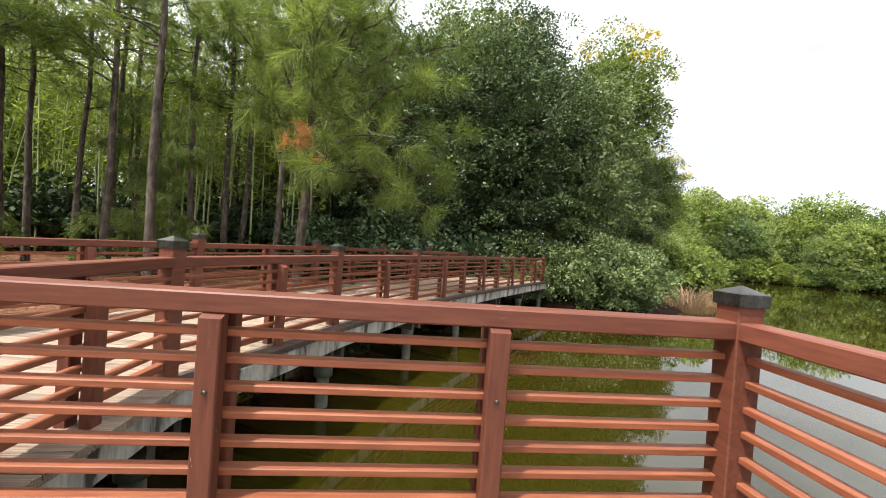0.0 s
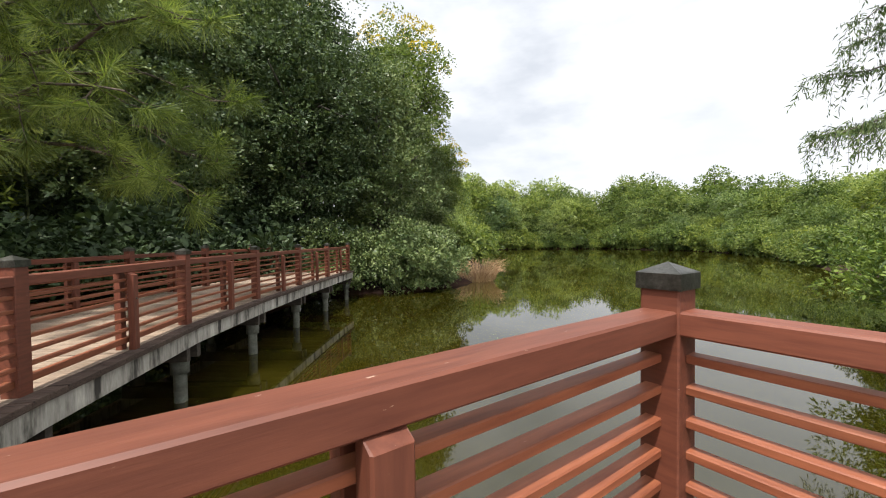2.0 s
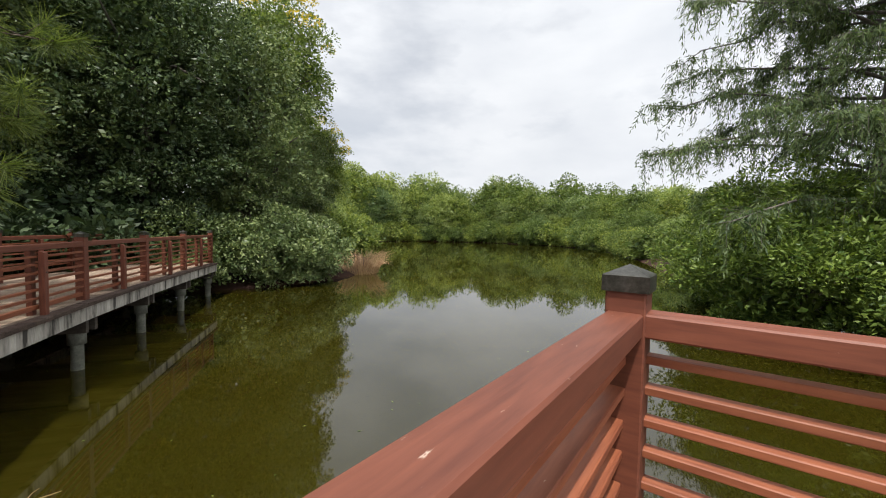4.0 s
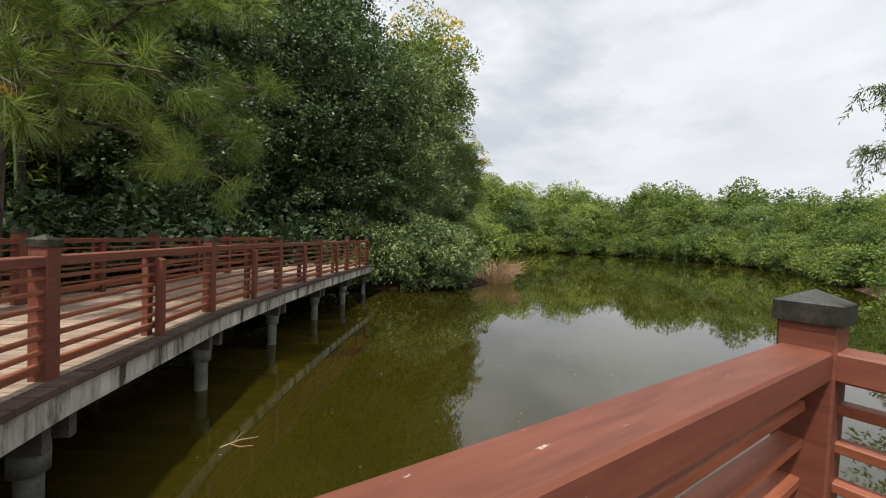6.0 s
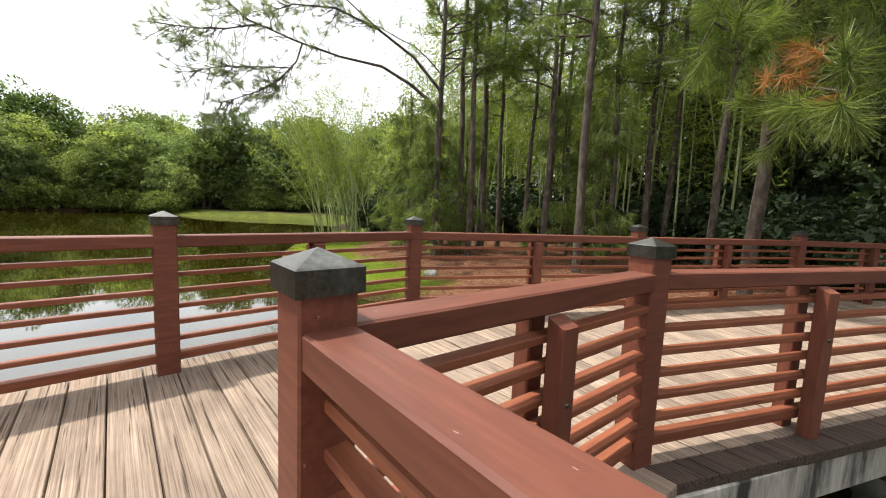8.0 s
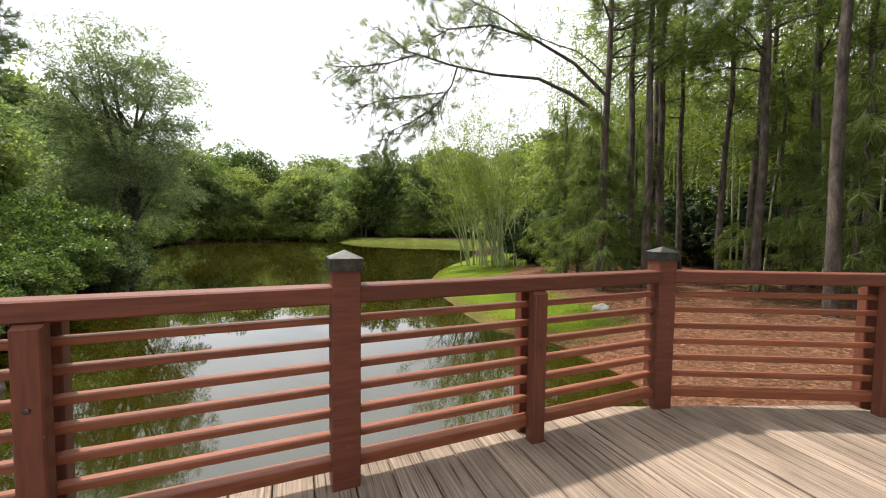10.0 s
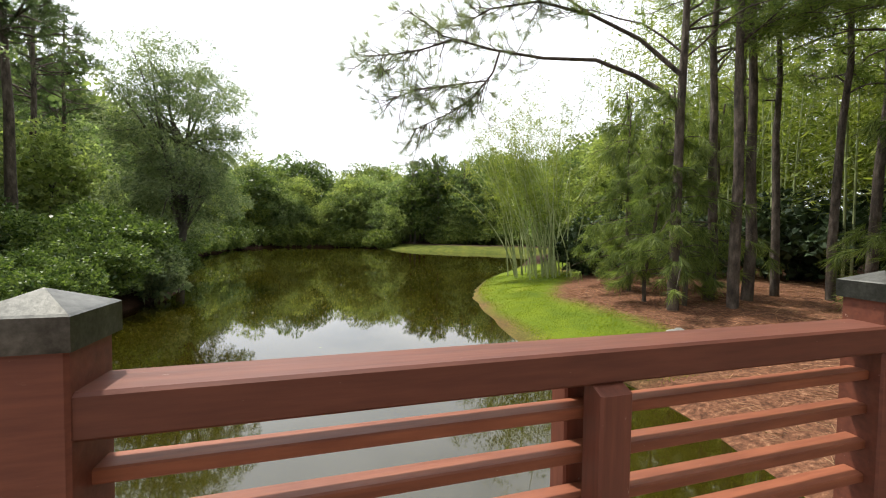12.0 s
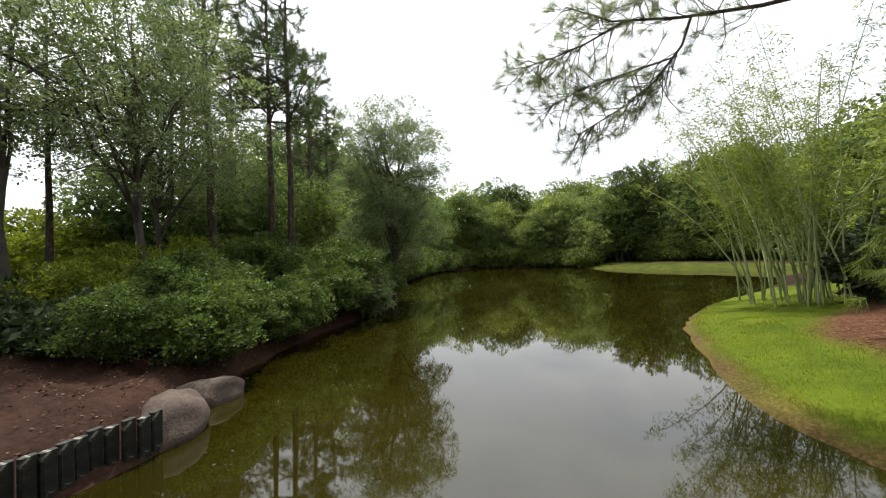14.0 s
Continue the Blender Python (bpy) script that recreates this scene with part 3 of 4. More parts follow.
def pile(x, y):
    global first_pile
    if first_pile is None:
        first_pile = thing("pile", (x, y, -3.2), "round grey concrete pile stained by water", "pile", "boardwalk piles", "structure")
        s = Build().tube([(0, 0, 0), (0, 0, 0.9), (0, 0, 1.9), (0, 0, 2.72)], [0.105, 0.10, 0.095, 0.095], 14).mesh("shaft", PILE, True)
        child("shaft", s, first_pile)
        c = Build().tube([(0, 0, 2.42), (0, 0, 2.421), (0, 0, 2.66), (0, 0, 2.661)], [0.09, 0.135, 0.135, 0.08], 14).mesh("collar", PILE)
        child("collar", c, first_pile)
        return
    copy_thing(first_pile, pose(x, y, -3.2, 0, 0, random.uniform(0, 360)))


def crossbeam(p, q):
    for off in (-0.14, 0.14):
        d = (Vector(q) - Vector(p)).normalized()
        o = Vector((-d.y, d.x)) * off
        beam("cross_beam", Vector(p) + o, Vector(q) + o, -0.56, -0.31, 0.09, DARKWOOD, "dark timber cross beam under the deck", "beam", "cross beams")


for lp, rp in zip(L_POSTS[1:], R_POSTS):
    lv, rv = Vector(lp), Vector(rp)
    d = (rv - lv).normalized()
    crossbeam(lv - d * 0.12, rv + d * 0.12)
    pile(*(lv + d * 0.10))
    pile(*(rv - d * 0.10))
for x in (-4.3, -1.9, 1.6):
    for y in (1.95, -0.6, -2.6):
        pile(x, y)
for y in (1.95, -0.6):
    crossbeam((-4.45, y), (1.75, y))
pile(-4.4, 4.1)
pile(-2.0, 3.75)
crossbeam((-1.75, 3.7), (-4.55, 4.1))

# ---- plants ----
rng = np.random.default_rng(7)


def unit(v):
    return v / (np.linalg.norm(v, axis=-1, keepdims=True) + 1e-9)


def rand_dirs(n):
    return unit(rng.normal(size=(n, 3)))


def across(a):
    return unit(np.cross(a, rand_dirs(len(a))))


def tufts(b, tips, dirs, per=30, length=0.22, width=0.006, stem=0.22, droop=0.25, spread=0.9):
    """Bunches of needles round the ends of twigs."""
    n = len(tips)
    base = np.repeat(tips, per, 0) - np.repeat(dirs, per, 0) * rng.uniform(0, stem, (n * per, 1))
    a = unit(np.repeat(dirs, per, 0) * 0.75 + rand_dirs(n * per) * spread + np.array([0, 0, -droop]))
    b.needles(base, a, across(a), length * rng.uniform(0.7, 1.15, n * per), width)


def bent(p, q, sag, n=6, wob=0.0):
    t = np.linspace(0, 1, n)[:, None]
    pts = np.array(p) * (1 - t) + np.array(q) * t
    pts[:, 2] += sag * np.sin(t[:, 0] * np.pi)
    if wob:
        pts[1:-1] += rng.normal(size=(n - 2, 3)) * wob
    return pts


def pine_meshes(height, r0, start, branches, reach, per=52, needle=0.36, width=0.013, lean=0.3, twigs=6, stem_len=0.34):
    trunk, crown = Build(), Build()
    top = np.array([rng.uniform(-lean, lean), rng.uniform(-lean, lean), height])
    stem = bent((0, 0, -0.3), top, 0, 9, 0.03)
    trunk.tube(stem, np.linspace(r0, r0 * 0.2, 9), 8)
    tips, dirs = [], []
    for k in range(branches):
        s = rng.uniform(start, 1.0) ** 0.9
        z = s * height
        p = np.array([np.interp(z, stem[:, 2], stem[:, i]) for i in range(3)])
        a = rng.uniform(0, 2 * np.pi)
        ln = reach * (1.15 - 0.75 * (s - start) / (1 - start)) * rng.uniform(0.6, 1.1)
        q = p + np.array([math.cos(a) * ln, math.sin(a) * ln, ln * rng.uniform(-0.15, 0.45)])
        path = bent(p, q, rng.uniform(-0.15, 0.2) * ln, 6, 0.05)
        trunk.tube(path, np.linspace(0.035, 0.01, 6) * (r0 / 0.14), 4)
        for _ in range(twigs):
            t = rng.uniform(0.35, 1)
            j = path[int(t * 5)]
            e = j + unit(rng.normal(size=3) + unit(q - p) * 1.2 + np.array([0, 0, 0.4])) * rng.uniform(0.3, 0.8)
            trunk.tube([j, (j + e) / 2 + rng.normal(size=3) * 0.04, e], [0.01, 0.008, 0.005], 3)
            tips.append(e)
            dirs.append(unit(e - j + np.array([0, 0, 0.3])))
    tufts(crown, np.array(tips), np.array(dirs), per, needle, width, stem_len)
    return trunk, crown


def crown_leaves(b, centres, radii, per, size, flat=0.75, aspect=0.55, up=0.35):
    """Leaves on the outer half of clumps."""
    n = len(centres)
    d = rand_dirs(n * per)
    d[:, 2] = np.abs(d[:, 2]) * 0.9 - 0.35 * (rng.random(n * per) < 0.4)
    d = unit(d)
    r = np.repeat(radii, per)[:, None] * rng.uniform(0.45, 1.08, (n * per, 1)) ** 0.6
    base = np.repeat(centres, per, 0) + d * r * np.array([1, 1, flat])
    a = unit(d + rand_dirs(n * per) * 0.8 + np.array([0, 0, up - 0.5]))
    s = size * rng.uniform(0.65, 1.3, n * per)
    b.leaves(base, a, across(a), s, s * aspect)


def broadleaf_meshes(rx, ry, rz, zc, clumps, clump_r, per, size, r0=0.2, shell=0.55, limbs=14, aspect=0.55, up=0.35, core=True):
    """Trunk with limbs, and a crown of leafy clumps round (0, 0, zc)."""
    trunk, crown = Build(), Build()
    d = rand_dirs(clumps)
    c = d * (shell + (1 - shell) * rng.random((clumps, 1)) ** 0.5) * np.array([rx, ry, rz]) * rng.uniform(0.75, 1.08, (clumps, 1))
    c[:, 2] += zc
    crown_leaves(crown, c, clump_r * rng.uniform(0.6, 1.35, clumps), per, size, 0.75, aspect, up)
    if core:
        # oversized filler leaves added inside the crown to darken it and block sky
        n = clumps * 9
        d = rand_dirs(n)
        base = d * rng.random((n, 1)) ** 0.45 * 0.8 * np.array([rx, ry, rz]) + np.array([0, 0, zc])
        a = unit(rand_dirs(n) + np.array([0, 0, -0.4]))
        big = max(size * 2.2, 0.05 * rx) * rng.uniform(0.7, 1.3, n)
        crown.leaves(base, a, across(a), big, big * max(aspect, 0.4))
    stem = bent((0, 0, -0.3), (rng.uniform(-0.4, 0.4), rng.uniform(-0.4, 0.4), zc), 0, 6, 0.08)
    trunk.tube(stem, np.linspace(r0, r0 * 0.55, 6), 8)
    for k in range(limbs):
        q = c[rng.integers(clumps)]
        p = stem[rng.integers(2, 6)]
        trunk.tube(bent(p, q, 0.12 * np.linalg.norm(q - p), 6, 0.07), np.linspace(r0 * 0.4, r0 * 0.06, 6), 5)
    return trunk, crown


def tree(name, loc, meshes, label, category, group, turn=0, scale=1.0, bark=PINEBARK, leaf=PINE):
    ob = thing(name, loc, label, category, group, turn=turn)
    ob.scale = (scale, scale, scale)
    t, c = meshes
    child("trunk", t.mesh("trunk", bark, True), ob)
    child("crown", c.mesh("crown", leaf), ob)
    return ob


def again(ob, x, y, turn, scale, z=None):
    if z is None:
        z = float(ground_height(x, y)[0])
    c = copy_thing(ob, pose(x, y, z, 0, 0, turn))
    c.scale = (scale, scale, scale)
    return c


def on_ground(x, y):
    return (x, y, float(ground_height(x, y)[0]))


# pines on the straw-covered bank: thin, bare below
PINE_LABEL = "tall slender pine with dark bark and sparse long needles"
pine_a = tree("pine_tree", on_ground(-11.8, 10.55), pine_meshes(13.5, 0.14, 0.40, 24, 2.5, lean=0.15), PINE_LABEL, "pine tree", "pines on the bank", 0)
pine_b = tree("pine_tree", on_ground(-12.15, 12.05), pine_meshes(14, 0.13, 0.38, 22, 2.3), PINE_LABEL, "pine tree", "pines on the bank", 0)
pine_c = tree("pine_tree", on_ground(-6.9, 11.9), pine_meshes(15, 0.14, 0.36, 24, 2.2), PINE_LABEL, "pine tree", "pines on the bank", 0)
for k, (x, y, s) in enumerate([(-11.95, 13.1, 1.1), (-12.2, 14.45, 0.85), (-11.2, 15.0, 0.9), (-11.1, 11.6, 0.95), (-9.3, 13.7, 1.0), (-11.4, 16.8, 1.0), (-8.1, 16.1, 1.0), (-7.2, 17.1, 1.0), (-4.6, 15.4, 0.95),
                               (-9.2, 16.0, 1.0), (-6.6, 17.5, 1.05), (-13.8, 14.8, 1.0), (-12.2, 19.5, 1.1), (-4.2, 19.0, 1.1), (-8.3, 20.5, 1.1)]):
    again((pine_b, pine_c)[k % 2], x, y, 53 * k, s)

# the pine whose boughs hang over the boardwalk
def near_pine():
    trunk, crown, dead = Build(), Build(), Build()
    stem = bent((0, 0, -0.3), (0.4, -0.4, 13), 0, 9, 0.06)
    trunk.tube(stem, np.linspace(0.17, 0.05, 9), 10)
    tips, dirs = [], []
    boughs = [(3.8, -72, 5.2, -0.4), (4.2, -58, 5.6, -0.2), (4.4, -88, 5.0, 0.2), (5.0, -50, 5.8, 0.4), (5.2, -76, 5.4, 0.5), (5.6, -98, 4.8, 0.4),
              (5.8, -62, 5.6, 0.9), (6.2, -40, 5.2, 0.6), (6.4, -84, 5.2, 1.0), (6.8, -70, 5.4, 1.4), (7.0, -110, 4.4, 0.8), (7.2, -52, 5.2, 1.3),
              (7.6, -90, 4.8, 1.5), (8.0, -64, 5.0, 1.9), (8.2, -30, 4.4, 1.2), (8.6, -80, 4.6, 2.0), (9.0, -48, 4.4, 2.0), (9.4, -100, 3.8, 1.8),
              (4.6, -25, 4.8, -1.0), (4.0, -42, 5.0, -1.2), (5.4, -15, 4.6, -0.2), (10, -70, 3.6, 1.6), (9.0, 60, 3.0, 1.0), (8.0, 150, 3.0, 0.6)]
    for z, a, ln, rise in boughs:
        a = radians(a)
        p = np.array([np.interp(z, stem[:, 2], stem[:, i]) for i in range(3)])
        q = p + np.array([math.cos(a) * ln, math.sin(a) * ln, rise])
        path = bent(p, q, 0.3, 7, 0.08)
        trunk.tube(path, np.linspace(0.05, 0.014, 7), 5)
        for _ in range(15):
            j = path[rng.integers(2, 7)]
            e = j + unit(rng.normal(size=3) + unit(q - p) * 0.8 + np.array([0, 0, 0.1])) * rng.uniform(0.4, 1.0)
            trunk.tube([j, (j + e) / 2 + rng.normal(size=3) * 0.05, e], [0.013, 0.01, 0.006], 3)
            tips.append(e)
            dirs.append(unit(e - j + np.array([0, 0, 0.25])))
    tufts(crown, np.array(tips), np.array(dirs), 150, 0.44, 0.010, 0.42, 0.55)
    c = np.array([1.35, -5.1, 3.75])
    t = c + rng.normal(size=(7, 3)) * np.array([0.22, 0.2, 0.12])
    tufts(dead, t, rand_dirs(7), 60, 0.24, 0.010, 0.2, 0.5)
    return trunk, crown, dead


rng = np.random.default_rng(20)
tr, cr, de = near_pine()
pine_n = tree("pine_tree", on_ground(-3.3, 13.5), (tr, cr), "pine with long bright green needles and a rust-coloured dead bough", "pine tree", "pines on the bank", leaf=PINE_NEAR)
child("dead_bough", de.mesh("dead_bough", DEAD), pine_n, label="rust-coloured dead needles")


# the pine at the water with one long bough over the pond
def leaning_bough():
    trunk, crown = Build(), Build()
    tips, dirs = [], []
    main = np.array([(-0.05, 0, 5.2), (-0.4, -0.3, 5.65), (-0.64, -0.75, 6.02), (-0.89, -1.79, 6.43), (-1.19, -3.14, 6.45), (-1.3, -4.48, 6.55), (-1.31, -5.77, 6.73), (-1.25, -6.7, 7.2)])
    low = np.array([(-1.3, -4.3, 6.54), (-1.24, -4.5, 5.95), (-1.2, -5.0, 5.3), (-1.16, -5.6, 4.84), (-1.12, -6.5, 4.35)])
    mid = np.array([(-1.25, -4.6, 5.75), (-1.15, -5.6, 5.5), (-1.1, -6.4, 5.3), (-1.06, -7.2, 4.95)])
    far = np.array([(-1.31, -5.5, 6.7), (-1.2, -6.3, 6.3), (-1.1, -7.0, 6.05), (-1.06, -7.67, 5.92)])
    high = np.array([(0, 0, 5.9), (-0.5, -0.8, 6.9), (-0.8, -2.0, 7.5), (-1.0, -3.4, 7.75), (-1.2, -4.6, 7.5), (-1.3, -5.4, 7.0)])
    top = np.array([(-0.8, -2.0, 7.5), (-1.0, -3.0, 8.1), (-1.2, -4.3, 8.5), (-1.3, -5.6, 8.4)])
    for path, r in ((main, 0.075), (low, 0.03), (mid, 0.022), (far, 0.026), (high, 0.06), (top, 0.03)):
        trunk.tube(path, np.linspace(r, 0.012, len(path)), 7)
    for path, n, first in ((main, 54, 4), (low, 54, 1), (mid, 46, 0), (far, 50, 0), (high, 70, 2), (top, 56, 1)):
        way = unit(path[-1] - path[0])
        for _ in range(n):
            k = rng.integers(first, len(path) - 1)
            j = path[k] + (path[k + 1] - path[k]) * rng.random()
            out = unit(way * 1.1 + rng.normal(size=3) * 0.75 + np.array([0, 0, -0.15]))
            ln = rng.uniform(0.35, 0.95)
            e = j + out * ln
            m = (j + e) / 2 + np.array([0, 0, -0.12 * ln]) + rng.normal(size=3) * 0.06
            trunk.tube([j, m, e], [0.011, 0.008, 0.005], 4)
            tips.append(e)
            dirs.append(unit(e - m + np.array([0, 0, 0.12])))
            if rng.random() < 0.6:
                q = m + unit(out + rng.normal(size=3) * 0.7) * rng.uniform(0.15, 0.4)
                trunk.tube([m, (m + q) / 2 + rng.normal(size=3) * 0.02, q], [0.010, 0.008, 0.006], 3)
                tips.append(q)
                dirs.append(unit(q - m))
    tufts(crown, np.array(tips), np.array(dirs), 80, 0.24, 0.0036, 0.12, 0.0, 0.8)
    return trunk, crown


rng = np.random.default_rng(21)
t1, c1 = leaning_bough()
child("bough", t1.mesh("bough", PINEBARK, True), pine_a)
child("needles", c1.mesh("needles", BOUGH), pine_a)


# low young pine boughs hanging over the lawn's edge
def young_pine():
    trunk, crown = Build(), Build()
    stem = bent((0, 0, -0.2), (0.3, 0.2, 5.0), 0, 6, 0.05)
    trunk.tube(stem, np.linspace(0.06, 0.02, 6), 6)
    tips, dirs = [], []
    for k in range(34):
        z = rng.uniform(0.7, 4.8)
        p = np.array([np.interp(z, stem[:, 2], stem[:, i]) for i in range(3)])
        a = rng.uniform(0, 6.28)
        ln = rng.uniform(0.6, 1.7) * (1.2 - z / 7)
        q = p + np.array([math.cos(a) * ln, math.sin(a) * ln, -0.2 * ln])
        trunk.tube(bent(p, q, 0.15, 4), np.linspace(0.015, 0.006, 4), 3)
        for _ in range(5):
            tips.append(p + (q - p) * rng.uniform(0.4, 1) + rng.normal(size=3) * 0.16)
            dirs.append(unit(q - p + rng.normal(size=3) * 0.5 + np.array([0, 0, -0.3])))
    tufts(crown, np.array(tips), np.array(dirs), 60, 0.30, 0.010, 0.2, 0.6)
    return trunk, crown


rng = np.random.default_rng(22)
yp = tree("young_pine", on_ground(-12.9, 10.65), young_pine(), "young pine with soft drooping light green needles", "pine tree", "young pines", leaf=PINE_NEAR)
again(yp, -14.2, 11.2, 120, 1.15)
again(yp, -9.2, 15.0, 200, 1.25)
again(yp, -12.8, 12.6, 40, 1.1)
again(yp, -7.0, 13.0, 70, 1.1)
again(yp, -11.9, 11.0, 170, 1.15)
again(yp, -15.6, 12.4, 250, 1.35)


# bamboo
def culm_mesh(height, out, a, r=0.028):
    b = Build()
    t = np.linspace(0, 1, 12)
    curve = out * t ** 1.45
    pts = np.stack([np.cos(a) * curve, np.sin(a) * curve, height * (t - 0.12 * t ** 3 * out / 3)], 1)
    b.tube(pts, r * (1 - 0.8 * t), 6)
    for k in range(1, 12):
        p = pts[k]
        b.tube([p - [0, 0, 0.012], p, p + [0, 0, 0.012]], [r * (1 - 0.8 * t[k]) * q for q in (1.0, 1.3, 1.0)], 6)
    return b, pts


def bamboo_leaves(b, pts, first=4, per=60, spread=0.45, big=1.0, bunch=1, near=0.0):
    """Leaves hanging in sprays of some leaves each beside a culm."""
    for p, q in zip(pts[first:], pts[first + 1:]):
        n = per // bunch
        base = p + (q - p) * rng.random((n, 1)) + rng.normal(size=(n, 3)) * spread * np.array([1, 1, 0.6])
        base = np.repeat(base, bunch, 0) + rng.normal(size=(n * bunch, 3)) * near
        d = unit(rand_dirs(n * bunch) * np.array([1, 1, 0.5]) + np.array([0, 0, -0.45]))
        s = rng.uniform(0.12, 0.24, n * bunch) * big
        b.leaves(base, d, across(d), s, s * 0.2)


rng = np.random.default_rng(23)
clump = thing("bamboo_clump", on_ground(-20.3, 11.4), "clump of slim green-yellow bamboo arching over the lawn", "bamboo", "bamboo clumps")
foliage = Build()
for k in range(46):
    h = rng.uniform(5.5, 10.0)
    a = rng.uniform(0, 6.28)
    if k % 3:
        a = radians(rng.normal(205, 45))
    cb, pts = culm_mesh(h, rng.uniform(0.8, 4.4), a, rng.uniform(0.026, 0.042))
    off = np.array([rng.normal() * 1.0, rng.normal() * 0.75, 0])
    me = cb.mesh("culm", CULM, True)
    c = child("culm", me, clump)
    c.location = off
    bamboo_leaves(foliage, pts + off, 4, 84, 0.24, 0.8, 14, 0.10)
child("leaves", foliage.mesh("leaves", BAMBOO), clump)

rng = np.random.default_rng(24)
thicket = thing("bamboo_thicket", on_ground(-8, 24), "dense thicket of thin bamboo stems behind the pines", "bamboo", kind="stuff")
tz, tl = Build(), Build()
org = np.array(on_ground(-8, 24))
for k in range(330):
    x, y = rng.uniform(-27, -3.5), rng.uniform(17.0, 31)
    if y < 16 + abs(x + 8) * 0.1:
        continue
    h = rng.uniform(8, 17)
    cb, pts = culm_mesh(h, rng.uniform(0.2, 2.0), rng.uniform(0, 6.28), rng.uniform(0.02, 0.035))
    off = np.array(on_ground(x, y)) - org
    tz.tube((pts + off)[::2], np.linspace(0.045, 0.012, 6), 5)
    bamboo_leaves(tl, pts + off, 3, 42, 0.7, 1.7, 6, 0.22)
child("stem", tz.mesh("stem", CULM), thicket)
child("leaves", tl.mesh("leaves", BAMBOO), thicket)

# broadleaved trees at the boardwalk's far end
rng = np.random.default_rng(25)
fig = tree("fig_tree", on_ground(5.8, 20.9), broadleaf_meshes(4.2, 4.0, 7.0, 8.0, 440, 0.8, 165, 0.15, 0.3, 0.4, 26),
           "large dark broadleaved tree overhanging the water", "tree", "trees at the boardwalk end", 0, 1.0, GREYBARK, FIG)
fig2 = tree("fig_tree", on_ground(9.7, 20.8), broadleaf_meshes(3.2, 3.2, 5.6, 6.2, 270, 0.75, 150, 0.15, 0.25, 0.45, 22),
            "broadleaved tree with pale glossy leaves at the waterside", "tree", "trees at the boardwalk end", 0, 1.0, GREYBARK, FIGPALE)
tall = tree("flowering_tree", on_ground(13.2, 24.4), broadleaf_meshes(3.5, 3.5, 5.4, 10.9, 230, 0.9, 110, 0.18, 0.3, 0.5, 20),
            "tall green tree with yellow blossom in its crown", "tree", "trees at the boardwalk end", 0, 1.0, GREYBARK, WOODS)
bl = Build()
d = rand_dirs(26)
d[:, 2] = np.abs(d[:, 2]) * 0.8 + 0.2
crown_leaves(bl, unit(d) * np.array([3.5, 3.5, 5.5]) + np.array([0, 0, 10.9]), np.full(26, 0.5), 80, 0.15)
child("blossom", bl.mesh("blossom", YELLOW), tall, label="clusters of yellow blossom")
again(fig2, 2.5, 22.5, 140, 1.3)
again(fig2, 5.0, 25.5, 240, 1.5)
again(fig2, 15.2, 25.0, 80, 0.75)
again(fig2, -1.5, 21.5, 250, 1.15)
again(tall, 17.6, 26.0, 200, 0.60)
again(tall, 19.6, 29.5, 20, 0.55)
again(fig, 1.2, 20.8, 90, 0.85)
again(fig, -2.6, 22.4, 190, 0.95)
again(fig, -6.8, 25.5, 20, 1.0)
again(tall, 6.0, 27.0, 100, 1.05)


# hanging bush at the water and dry brush
rng = np.random.default_rng(26)
bush = tree("waterside_bush", on_ground(9.6, 18.1), broadleaf_meshes(2.9, 2.0, 1.7, 1.3, 110, 0.55, 150, 0.14, 0.08, 0.5, 22),
            "glossy-leaved bush hanging over the water", "bush", "waterside bushes", 0, 1.0, GREYBARK, FIGPALE)
again(bush, 11.6, 18.4, 70, 0.9)
again(bush, 6.8, 19.2, 200, 1.0)


def brush_mesh(n, r, h):
    b = Build()
    for _ in range(n):
        a, s = rng.uniform(0, 6.28), rng.random() ** 0.5
        p = np.array([math.cos(a) * r * s * 0.6, math.sin(a) * r * s * 0.6, -0.1])
        q = p + np.array([math.cos(a) * r * rng.uniform(0.2, 0.8), math.sin(a) * r * rng.uniform(0.2, 0.8), h * rng.uniform(0.4, 1)])
        b.tube(bent(p, q, 0.25 * h, 4, 0.04), [0.012, 0.01, 0.007, 0.003], 3)
    return b


dry = thing("dry_brush", (15.3, 19.0, WATER_Z), "leafless tan brush leaning over the water", "brush")
child("brushwood", brush_mesh(420, 1.7, 1.5).mesh("brushwood", REEDS), dry)

# understorey behind the railing
rng = np.random.default_rng(27)
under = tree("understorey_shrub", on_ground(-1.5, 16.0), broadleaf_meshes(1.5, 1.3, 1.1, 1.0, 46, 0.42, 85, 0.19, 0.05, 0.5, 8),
             "glossy shrub under the trees, its green darkened for canopy shade", "shrub", "understorey shrubs", 0, 1.0, GREYBARK, UNDER)
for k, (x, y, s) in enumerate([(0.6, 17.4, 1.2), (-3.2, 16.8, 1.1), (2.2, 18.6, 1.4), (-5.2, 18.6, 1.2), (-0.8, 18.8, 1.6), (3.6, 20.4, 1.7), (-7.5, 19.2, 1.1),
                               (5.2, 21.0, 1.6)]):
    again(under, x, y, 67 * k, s)

